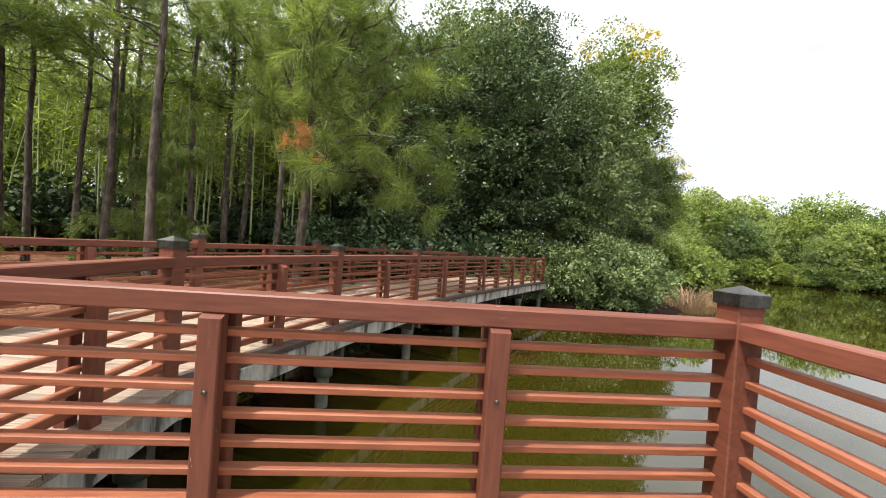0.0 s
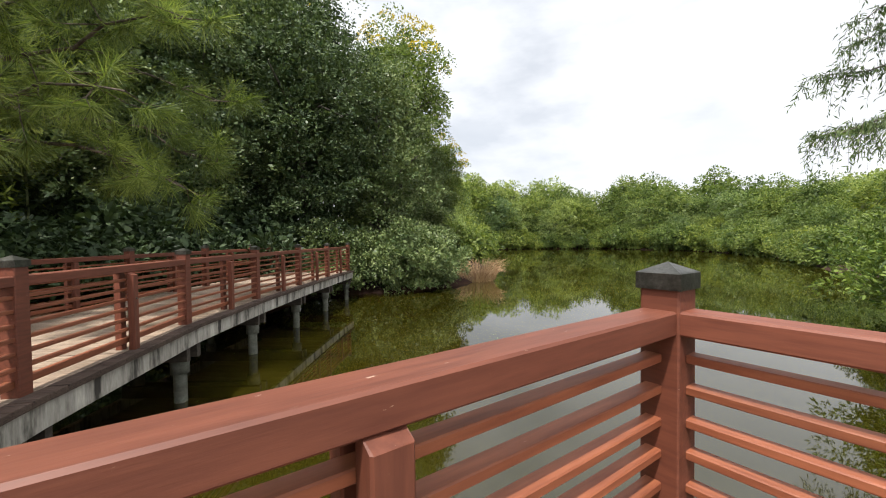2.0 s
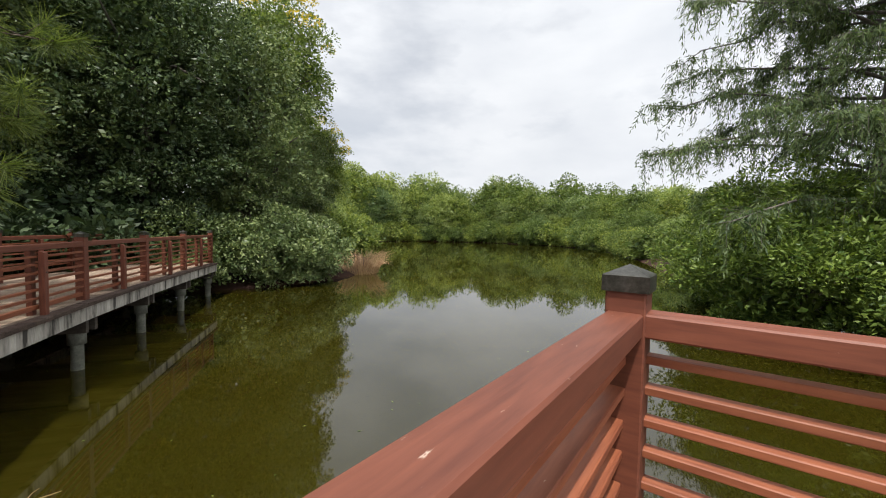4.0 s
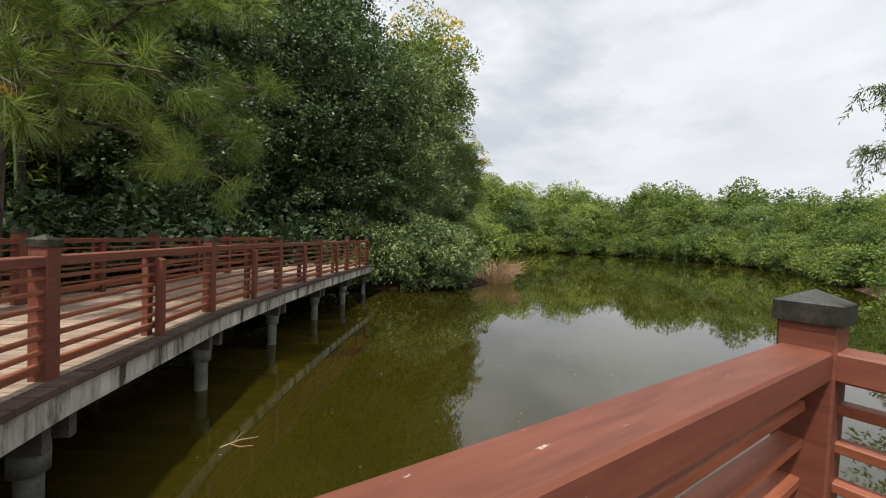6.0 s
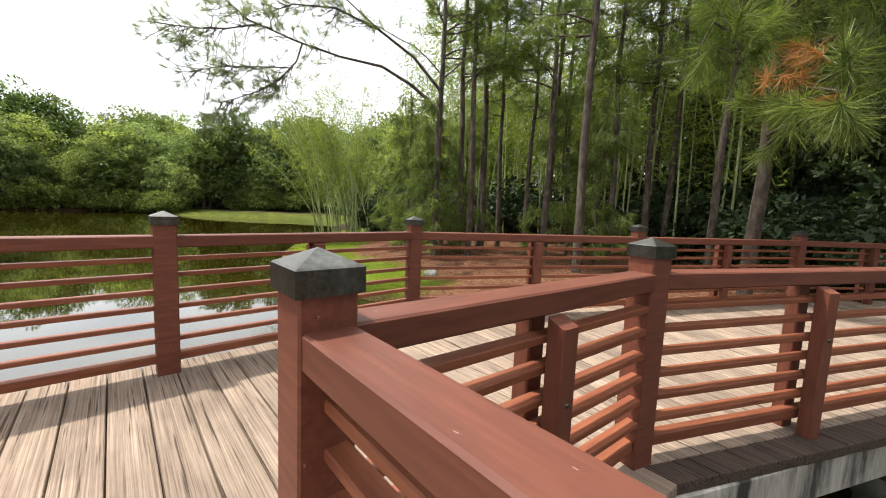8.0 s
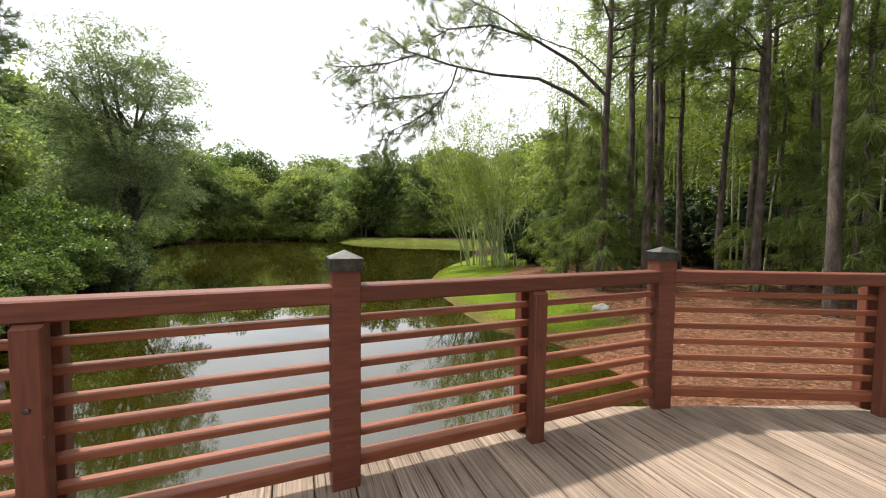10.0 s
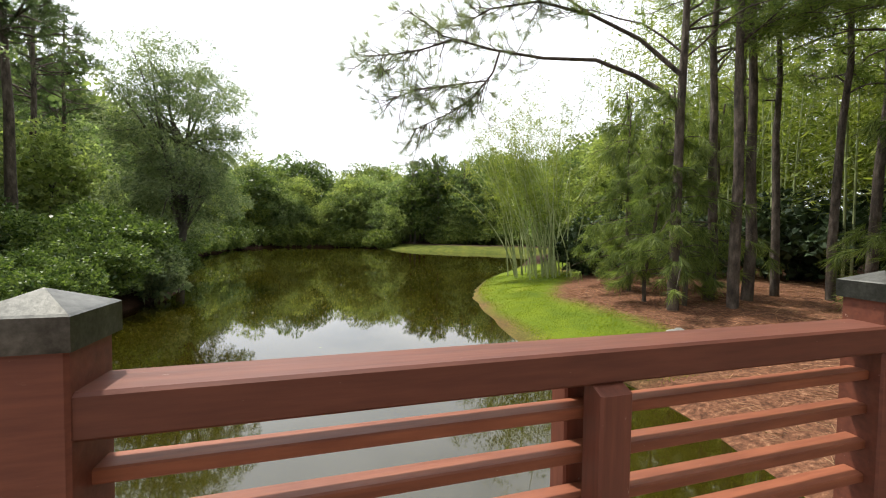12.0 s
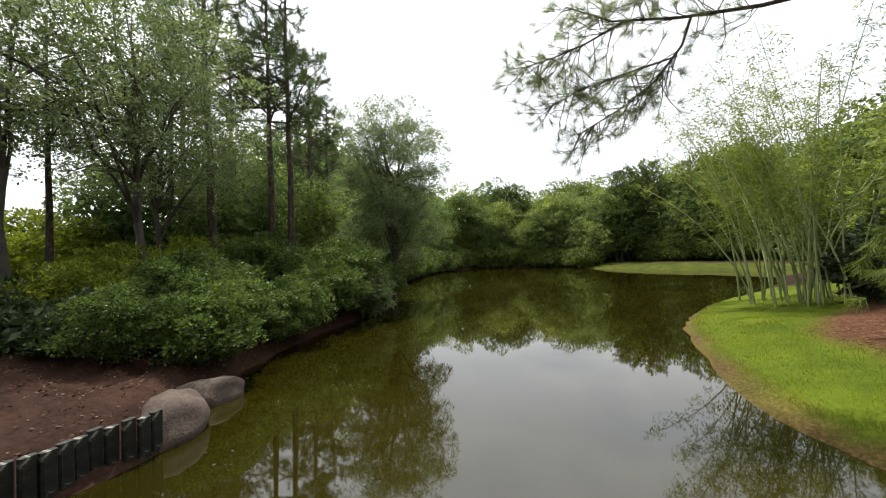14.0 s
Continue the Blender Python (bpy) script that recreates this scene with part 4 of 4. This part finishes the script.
# feathery tree over the water east of the platform
rng = np.random.default_rng(28)
def cypress_meshes(height, branches, reach):
    trunk, crown = Build(), Build()
    stem = bent((0, 0, -0.4), (0.3, -0.2, height), 0, 8, 0.06)
    trunk.tube(stem, np.linspace(0.28, 0.05, 8), 9)
    base, along_ = [], []
    for k in range(branches):
        z = height * (0.16 + 0.82 * (k + rng.random()) / branches)
        p = np.array([np.interp(z, stem[:, 2], stem[:, i]) for i in range(3)])
        a = 2.4 * k + rng.uniform(-0.4, 0.4)
        ln = reach * (1.05 - 0.5 * z / height) * rng.uniform(0.6, 1.12)
        q = p + np.array([math.cos(a) * ln, math.sin(a) * ln, ln * rng.uniform(-0.12, 0.25)])
        path = bent(p, q, 0.10 * ln, 7, 0.07)
        trunk.tube(path, np.linspace(0.05, 0.010, 7), 5)
        side = unit(np.array([-math.sin(a), math.cos(a), 0.0]))
        for _ in range(60):
            t = rng.uniform(0.2, 1.02)
            j = np.array([np.interp(t * 6, np.arange(7), path[:, i]) for i in range(3)])
            e = j + side * rng.normal() * 0.55 * (1.25 - 0.6 * t) + unit(q - p) * rng.uniform(0, 0.4) + np.array([0, 0, rng.uniform(-0.1, 0.12)])
            drop = np.array([rng.normal() * 0.1, rng.normal() * 0.1, -rng.uniform(0.35, 1.0)])
            m = 34
            f = rng.random((m, 1))
            base.append(j + (e - j) * np.minimum(f * 2, 1) + drop * np.maximum(f * 2 - 1, 0) + rng.normal(size=(m, 3)) * 0.035)
            along_.append(unit(rng.normal(size=(m, 3)) * 0.55 + unit(drop) + unit(e - j) * 0.4))
            trunk.tube([j, e, e + drop], [0.006, 0.004, 0.002], 3)
    base, al = np.concatenate(base), np.concatenate(along_)
    crown.leaves(base, al, across(al), rng.uniform(0.10, 0.20, len(base)), 0.03)
    return trunk, crown


feather = tree("cypress_tree", (14.0, -1.15, -1.1), cypress_meshes(16.0, 100, 5.4), "feathery dark green tree with drooping sprays over the pond", "tree", "", 0, 1.0, GREYBARK, CYPRESS)
fbush = tree("laurel_bush", (13.2, 0.5, -1.3), broadleaf_meshes(3.0, 2.7, 2.3, 1.9, 230, 0.55, 200, 0.12, 0.09, 0.5, 20, 0.36),
             "bright green glossy-leaved bush hanging over the pond", "bush", "laurel bushes", 0, 1.0, GREYBARK, LAUREL)
again(fbush, 11.4, -2.6, 130, 0.95, -1.3)
again(fbush, 18.2, 1.6, 250, 0.8, -1.3)
again(fbush, 15.5, -4.0, 310, 1.3, -1.3)

# casuarina and pines on the west bank
rng = np.random.default_rng(29)
cas = tree("casuarina_tree", on_ground(-24.5, -5.4), broadleaf_meshes(3.3, 3.2, 5.5, 6.7, 330, 0.62, 210, 0.17, 0.2, 0.25, 44, 0.2, -0.2, False), "dense dark grey-green casuarina by the water", "tree", "west bank trees", 0, 1.0, GREYBARK, CASUAR)
west_pine = tree("pine_tree", on_ground(-20.6, -10.3), pine_meshes(15.5, 0.2, 0.5, 30, 3.4, 60, 0.30, 0.014, 0.3, 8), "tall pine with a bare grey trunk and a high crown", "pine tree",
                 "west bank pines", 0, 1.0, PINEBARK, PINE_FAR)
for k, (x, y, s) in enumerate([(-21.2, -9.6, 1.02), (-17.6, -10.8, 1.05), (-24.5, -13.6, 1.05), (-28, -13.5, 0.95), (-31, -14, 0.9), (-20.5, -16, 1.0), (-34, -17, 1.0), (-27, -19, 1.1), (-18.5, -14.5, 0.85)]):
    again(west_pine, x, y, 71 * k, s)

rng = np.random.default_rng(30)
shrub = tree("shrub", on_ground(-18.8, -5.6), broadleaf_meshes(2.2, 1.9, 1.4, 1.3, 110, 0.42, 130, 0.12, 0.07, 0.5, 16), "leafy green shrub on the bank", "shrub",
             "bank shrubs", 0, 1.0, GREYBARK, SHRUB)
pale = tree("shrub", on_ground(-19.4, -4.3), broadleaf_meshes(1.2, 1.1, 1.0, 1.0, 50, 0.35, 110, 0.12, 0.05, 0.5, 14), "pale grey-green shrub at the water's edge", "shrub",
            "bank shrubs", 0, 1.0, GREYBARK, SHRUBPALE)
for k, (x, y, s) in enumerate([(-16.8, -4.9, 0.75), (-14.4, -4.6, 0.62), (-12.6, -6.0, 0.8), (-22.4, -5.2, 0.7), (-21.5, -7.2, 0.95), (-23, -8.5, 1.0), (-18.0, -8.5, 1.0), (-27.5, -9.8, 1.0), (-33, -12.5, 1.1)]):
    again(shrub, x, y, 97 * k, s)
low = tree("low_shrub", on_ground(-9.6, -6.0), broadleaf_meshes(1.1, 1.0, 0.62, 0.5, 46, 0.26, 110, 0.10, 0.03, 0.5, 12), "low dark glossy shrub on the bank", "shrub",
           "low bank shrubs", 0, 1.0, GREYBARK, FIG)
for k, (x, y, s) in enumerate([(-8.6, -7.2, 1.0), (-7.6, -8.4, 1.1), (-10.8, -5.2, 0.9), (-9.4, -8.4, 1.2), (-6.6, -9.6, 1.1), (-8.4, -10.4, 1.3), (-13.4, -4.7, 0.7), (-11.0, -8.2, 1.1)]):
    again(low, x, y, 83 * k, s)
fine = tree("fine_leaved_shrub", on_ground(-10.7, -3.7), broadleaf_meshes(1.15, 1.0, 0.9, 0.9, 64, 0.3, 150, 0.075, 0.04, 0.45, 14), "fresh green fine-leaved shrub over the water", "shrub",
            "bank shrubs", 0, 1.0, GREYBARK, SHRUB)
again(fine, -12.2, -4.3, 60, 1.0)
again(fine, -13.6, -4.3, 160, 0.8)
again(fine, -9.6, -4.8, 260, 0.85)
again(pale, -20.3, -5.3, 40, 0.8)
lime = tree("lime_shrub", on_ground(-14.5, -15.0), broadleaf_meshes(2.4, 2.0, 1.6, 1.5, 80, 0.5, 70, 0.16, 0.06, 0.5, 14), "yellow-green shrub in the open behind the bank", "shrub",
            "lime shrubs", 0, 1.0, GREYBARK, SHRUBLIME)
for k, (x, y, s) in enumerate([(-17.5, -16.5, 1.1), (-11.5, -16.5, 1.0), (-20, -18, 1.0), (-15.5, -20, 1.2), (-9.0, -17.5, 1.1), (-24, -21, 1.2), (-15.5, -9.8, 0.75), (-12.6, -9.2, 0.65), (-18.8, -10.2, 0.8), (-10.4, -7.4, 0.5)]):
    again(lime, x, y, 61 * k, s)
airy = tree("airy_tree", on_ground(-10.6, -9.8), broadleaf_meshes(4.4, 3.8, 3.7, 6.9, 230, 0.58, 105, 0.10, 0.13, 0.25, 26, core=False), "airy small-leaved tree with dark spreading limbs", "tree",
            "west bank trees", 0, 1.0, GREYBARK, CASUAR)
again(airy, -15.8, -12.0, 150, 0.9)
again(airy, -6.0, -12.5, 250, 1.0)
again(airy, -20.0, -13.0, 320, 0.75)
again(airy, -13.6, -9.4, 40, 1.05)
again(west_pine, -12.2, -11.4, 10, 0.6)

# rocks and revetment
def rock_mesh(sx, sy, sz, seed, mat=STONE):
    bm = bmesh.new()
    bmesh.ops.create_icosphere(bm, subdivisions=3, radius=1)
    for v in bm.verts:
        k = 1 + 0.28 * noise.noise(v.co * 1.3 + Vector((seed, 0, 0))) + 0.08 * noise.noise(v.co * 4 + Vector((0, seed, 0)))
        v.co = Vector((v.co.x * sx, v.co.y * sy, v.co.z * sz)) * k
    me = bpy.data.meshes.new("boulder")
    bm.to_mesh(me)
    bm.free()
    me.materials.append(mat)
    for p in me.polygons:
        p.use_smooth = True
    return me


for x, y, z, sx, sy, sz, tn in [(-8.8, -2.2, -1.1, 0.72, 0.42, 0.44, 35), (-9.9, -2.75, -1.15, 0.6, 0.36, 0.34, -20)]:
    ob = new("boulder", rock_mesh(sx, sy, sz, x))
    ob.matrix_basis = pose(x, y, z, 0, 0, tn)
    tagged(ob, "rounded brown boulder at the water's edge", "boulder", "shore boulders")
wall = thing("revetment", (-7.2, -1.9, WATER_Z), "low dark timber revetment holding the bank", "retaining wall")
for k in range(16):
    a = Vector((-5.9 - 0.155 * k, -2.15 + 0.022 * k + 0.05 * math.sin(k), -2.0))
    b = Vector((a.x, a.y, -0.66 - 0.04 * abs(math.sin(k * 1.7))))
    bar("stake", a, b, 0.15, 0.09, REVET, wall, 0.02)

# far woods round the ponds
rng = np.random.default_rng(31)
woods = []
for k in range(4):
    rx = rng.uniform(3.4, 4.4)
    woods.append(broadleaf_meshes(rx, rx, rng.uniform(4.6, 5.2), 4.8, 120, 1.05, 52, 0.33, 0.2, 0.55, 8))
first = [tree("woodland_tree", (72 + 6 * k, 66 - 5 * k, -1), m, "round-crowned green tree on the far shore", "tree", "far shore trees", 0, 1.0, GREYBARK,
              (WOODS, WOODS_DARK)[k % 2]) for k, m in enumerate(woods)]
skirt = tree("shore_bush", (74, 75, -1), broadleaf_meshes(3.2, 3.2, 2.2, 1.6, 70, 0.8, 50, 0.3, 0.1, 0.5, 4), "low rounded green bush at the far waterline", "bush",
             "far shore bushes", 0, 1.0, GREYBARK, WOODS)
rng = np.random.default_rng(50)
west = [tree("woodland_tree", (-84 - 8 * k, 2, -0.5), broadleaf_meshes(3.5, 3.5, 4.6, 4.8, 120, 0.85, 56, 0.26, 0.18, 0.5, 8), "rounded green tree behind the far pond shore", "tree",
             "far shore trees", 0, 1.0, GREYBARK, (WOODS_DARK, WOODS, WOODS_DARK)[k]) for k in range(3)]
line = np.concatenate([np.array(NORTH_SHORE[21:]), np.array(SOUTH_SHORE[:4])])
seg = np.linalg.norm(np.diff(line, axis=0), axis=1)
cum = np.concatenate([[0], np.cumsum(seg)])
# the woods stand highest in the north-east and come down towards the south
for s in np.arange(14, cum[-1] - 1, 3.6):
    p = np.array([np.interp(s, cum, line[:, m]) for m in range(2)])
    t = np.array([np.interp(s + 1, cum, line[:, m]) for m in range(2)]) - p
    n = np.array([t[1], -t[0]]) / (np.hypot(*t) + 1e-9)
    if shore_distance(*(p + n * 3))[0] < 0:
        n = -n
    dist = np.hypot(*p)
    tall_m = 3.0 + 1.06 * dist * np.interp(math.degrees(math.atan2(p[1], p[0])), [8, 14, 24, 35, 43, 51], [0.066, 0.080, 0.104, 0.122, 0.138, 0.146])
    q = p + n * rng.uniform(0.2, 1.2)
    again(skirt, q[0], q[1], rng.uniform(0, 360), min(tall_m / 9, 1.0) * rng.uniform(0.75, 1.2))
    for off, part_of in ((3.0, 0.66), (6.5, 0.88), (11.0, 1.0)):
        q = p + n * (off + rng.uniform(-1, 1))
        again(first[rng.integers(4)], q[0], q[1], rng.uniform(0, 360), tall_m * part_of / 10.2 * rng.uniform(0.78, 1.18))
line = np.concatenate([np.array(SOUTH_SHORE[23:]), np.array(NORTH_SHORE[:1])])
seg = np.linalg.norm(np.diff(line, axis=0), axis=1)
cum = np.concatenate([[0], np.cumsum(seg)])
for s in np.arange(2, cum[-1] - 3, 3.4):
    p = np.array([np.interp(s, cum, line[:, m]) for m in range(2)])
    t = np.array([np.interp(s + 1, cum, line[:, m]) for m in range(2)]) - p
    n = np.array([t[1], -t[0]]) / (np.hypot(*t) + 1e-9)
    if shore_distance(*(p + n * 3))[0] < 0:
        n = -n
    back = 11 if 8 < p[1] < 25 else 1.2
    q = p + n * (back - 0.6)
    again(skirt, q[0], q[1], rng.uniform(0, 360), rng.uniform(0.7, 1.0))
    for off, sc in ((back + 1.5, 0.95), (back + 4.5, 1.3), (back + 10, 1.6)):
        q = p + n * (off + rng.uniform(-1, 1))
        again(west[rng.integers(3)], q[0], q[1], rng.uniform(0, 360), sc * rng.uniform(0.8, 1.15))
for k, y in enumerate(range(-34, 40, 4)):
    again(west[k % 3], -93 + 3 * math.sin(k * 2.1) + max(y - 14, 0) * 0.9, y, 47 * k, 1.75 + 0.2 * math.sin(k * 1.3))
    again(skirt, -88 + max(y - 14, 0) * 0.9, y + 1.5, 31 * k, 1.6)
# tall pines with flat-topped crowns stand above them
for k, (x, y, sc) in enumerate([(-72, 18, 0.95), (-75, 15, 1.0), (-70, 22, 0.95), (-80, 14, 1.0), (-68, 27, 0.9), (-88, 2, 0.95), (-90, -9, 0.9), (-76, 19, 1.05), (-73, 13, 0.95)]):
    again(west_pine, x, y, 67 * k, sc)

# woods behind the bamboo and the pines
for k, (x, y, sc) in enumerate([(-27, 20, 0.8), (-33, 23, 0.95), (-39, 27.5, 1.0), (-22, 24, 0.95), (-17, 31, 1.0), (-28, 28, 1.0), (-10, 33, 1.05), (-49, 31, 1.1), (-46, 29, 1.0),
                                (-43, 30, 1.1), (-40, 24.5, 0.9), (-37, 28, 1.1), (-34.5, 20, 0.8), (-36, 24, 0.9), (-31, 19, 0.75), (-30, 22, 0.9), (-52, 34, 1.1)]):
    again(west[k % 3], x, y, 77 * k, sc * 1.2)
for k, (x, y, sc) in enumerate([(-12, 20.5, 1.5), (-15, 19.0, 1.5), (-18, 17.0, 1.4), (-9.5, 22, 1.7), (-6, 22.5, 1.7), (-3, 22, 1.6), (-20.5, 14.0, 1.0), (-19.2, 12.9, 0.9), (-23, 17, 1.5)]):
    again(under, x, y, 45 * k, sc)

# grass, fallen needles and leaves
def scatter(n, x0, x1, y0, y1, keep):
    p = np.stack([rng.uniform(x0, x1, n), rng.uniform(y0, y1, n)], 1)
    p = p[keep(p[:, 0], p[:, 1], shore_distance(p[:, 0], p[:, 1]))]
    return np.concatenate([p, ground_height(p[:, 0], p[:, 1])[:, None]], 1)


rng = np.random.default_rng(32)
g = scatter(110000, -24, -8.8, 5.5, 15, lambda x, y, d: (d > 0.10 + 0.12 * rng.random(len(d))) & (d < 2.4 + 0.5 * np.sin(x * 0.9) + np.clip((-13 - x) * 0.25, 0, 2.0) + rng.normal(size=len(d)) * 0.15) & (rng.random(len(d)) < 0.85))
gb = Build()
up = unit(rng.normal(size=g.shape) * 0.45 + np.array([0, 0, 1.0]))
gb.needles(g - [0, 0, 0.01], up, across(up), rng.uniform(0.025, 0.06, len(g)), 0.008)
tagged(new("grass", gb.mesh("grass", GRASS)), "short bright green lawn grass at the water", "grass", kind="stuff")
f = scatter(26000, -16, 3, 6.5, 19, lambda x, y, d: (d > 0.3) & ((d > 2.4) | (x > -9.2)))
fb = Build()
fl = unit(rng.normal(size=f.shape) * np.array([1, 1, 0.12]))
fb.needles(f + [0, 0, 0.012], fl, across(fl), rng.uniform(0.12, 0.3, len(f)), 0.008)
tagged(new("pine_straw", fb.mesh("pine_straw", STRAW)), "scattered fallen orange-brown pine needles", "pine straw", kind="stuff")
f = scatter(16000, -26, -5, -12, -1.5, lambda x, y, d: d > 0.05)
lb = Build()
fl = unit(rng.normal(size=f.shape) * np.array([1, 1, 0.2]))
lb.leaves(f + [0, 0, 0.01], fl, across(fl), rng.uniform(0.03, 0.08, len(f)), 0.03)
tagged(new("leaf_litter", lb.mesh("leaf_litter", LITTER)), "brown fallen leaves on the bank", "leaf litter", kind="stuff")
# flecks of scum and a twig afloat
p = np.stack([rng.normal(-31, 6, 700), rng.normal(3.5, 1.6, 700), np.full(700, WATER_Z + 0.004)], 1)
p = np.concatenate([p, np.stack([rng.uniform(-4, 8, 120), rng.uniform(4, 13, 120), np.full(120, WATER_Z + 0.004)], 1)])
sb = Build()
fl = unit(rng.normal(size=p.shape) * np.array([1, 1, 0.0]))
sd = np.stack([-fl[:, 1], fl[:, 0], np.zeros(len(p))], 1)
sb.leaves(p, fl, sd, rng.uniform(0.02, 0.06, len(p)), 0.02)
tagged(new("floating_leaves", sb.mesh("floating_leaves", SHRUB)), "pale leaves and scum afloat on the pond", "floating leaves", kind="stuff")
twig = thing("floating_twig", (0.45, 6.8, WATER_Z), "thin broken twig afloat on the pond", "twig")
tw = Build()
tw.tube([(0, 0, 0.0), (0.22, 0.06, 0.01), (0.42, 0.05, 0.0)], [0.008, 0.007, 0.004], 5)
tw.tube([(0.16, 0.05, 0.005), (0.24, 0.2, 0.01), (0.30, 0.27, 0.0)], [0.006, 0.005, 0.003], 5)
tw.tube([(0.1, 0.03, 0.005), (0.2, -0.1, 0.008), (0.34, -0.13, 0.0)], [0.006, 0.005, 0.003], 5)
child("stick", tw.mesh("stick", REEDS), twig)
pr = new("pale_rock", rock_mesh(0.24, 0.17, 0.17, 3.3, PALE_STONE))
pr.matrix_basis = pose(*on_ground(-10.35, 9.3), 0, 0, 30)
tagged(pr, "small pale rock at the lawn's edge", "rock")

# darker trees among the pines on the west bank
for k, (x, y, sc) in enumerate([(-21.5, -12.2, 0.62), (-26, -11.6, 0.7), (-18.6, -12.4, 0.55), (-29.5, -12.4, 0.75), (-23.5, -16, 0.95), (-28.5, -17, 1.05), (-17, -15.5, 0.7), (-33, -15, 0.95)]):
    again(west[(0, 2)[k % 2]], x, y, 83 * k, sc)
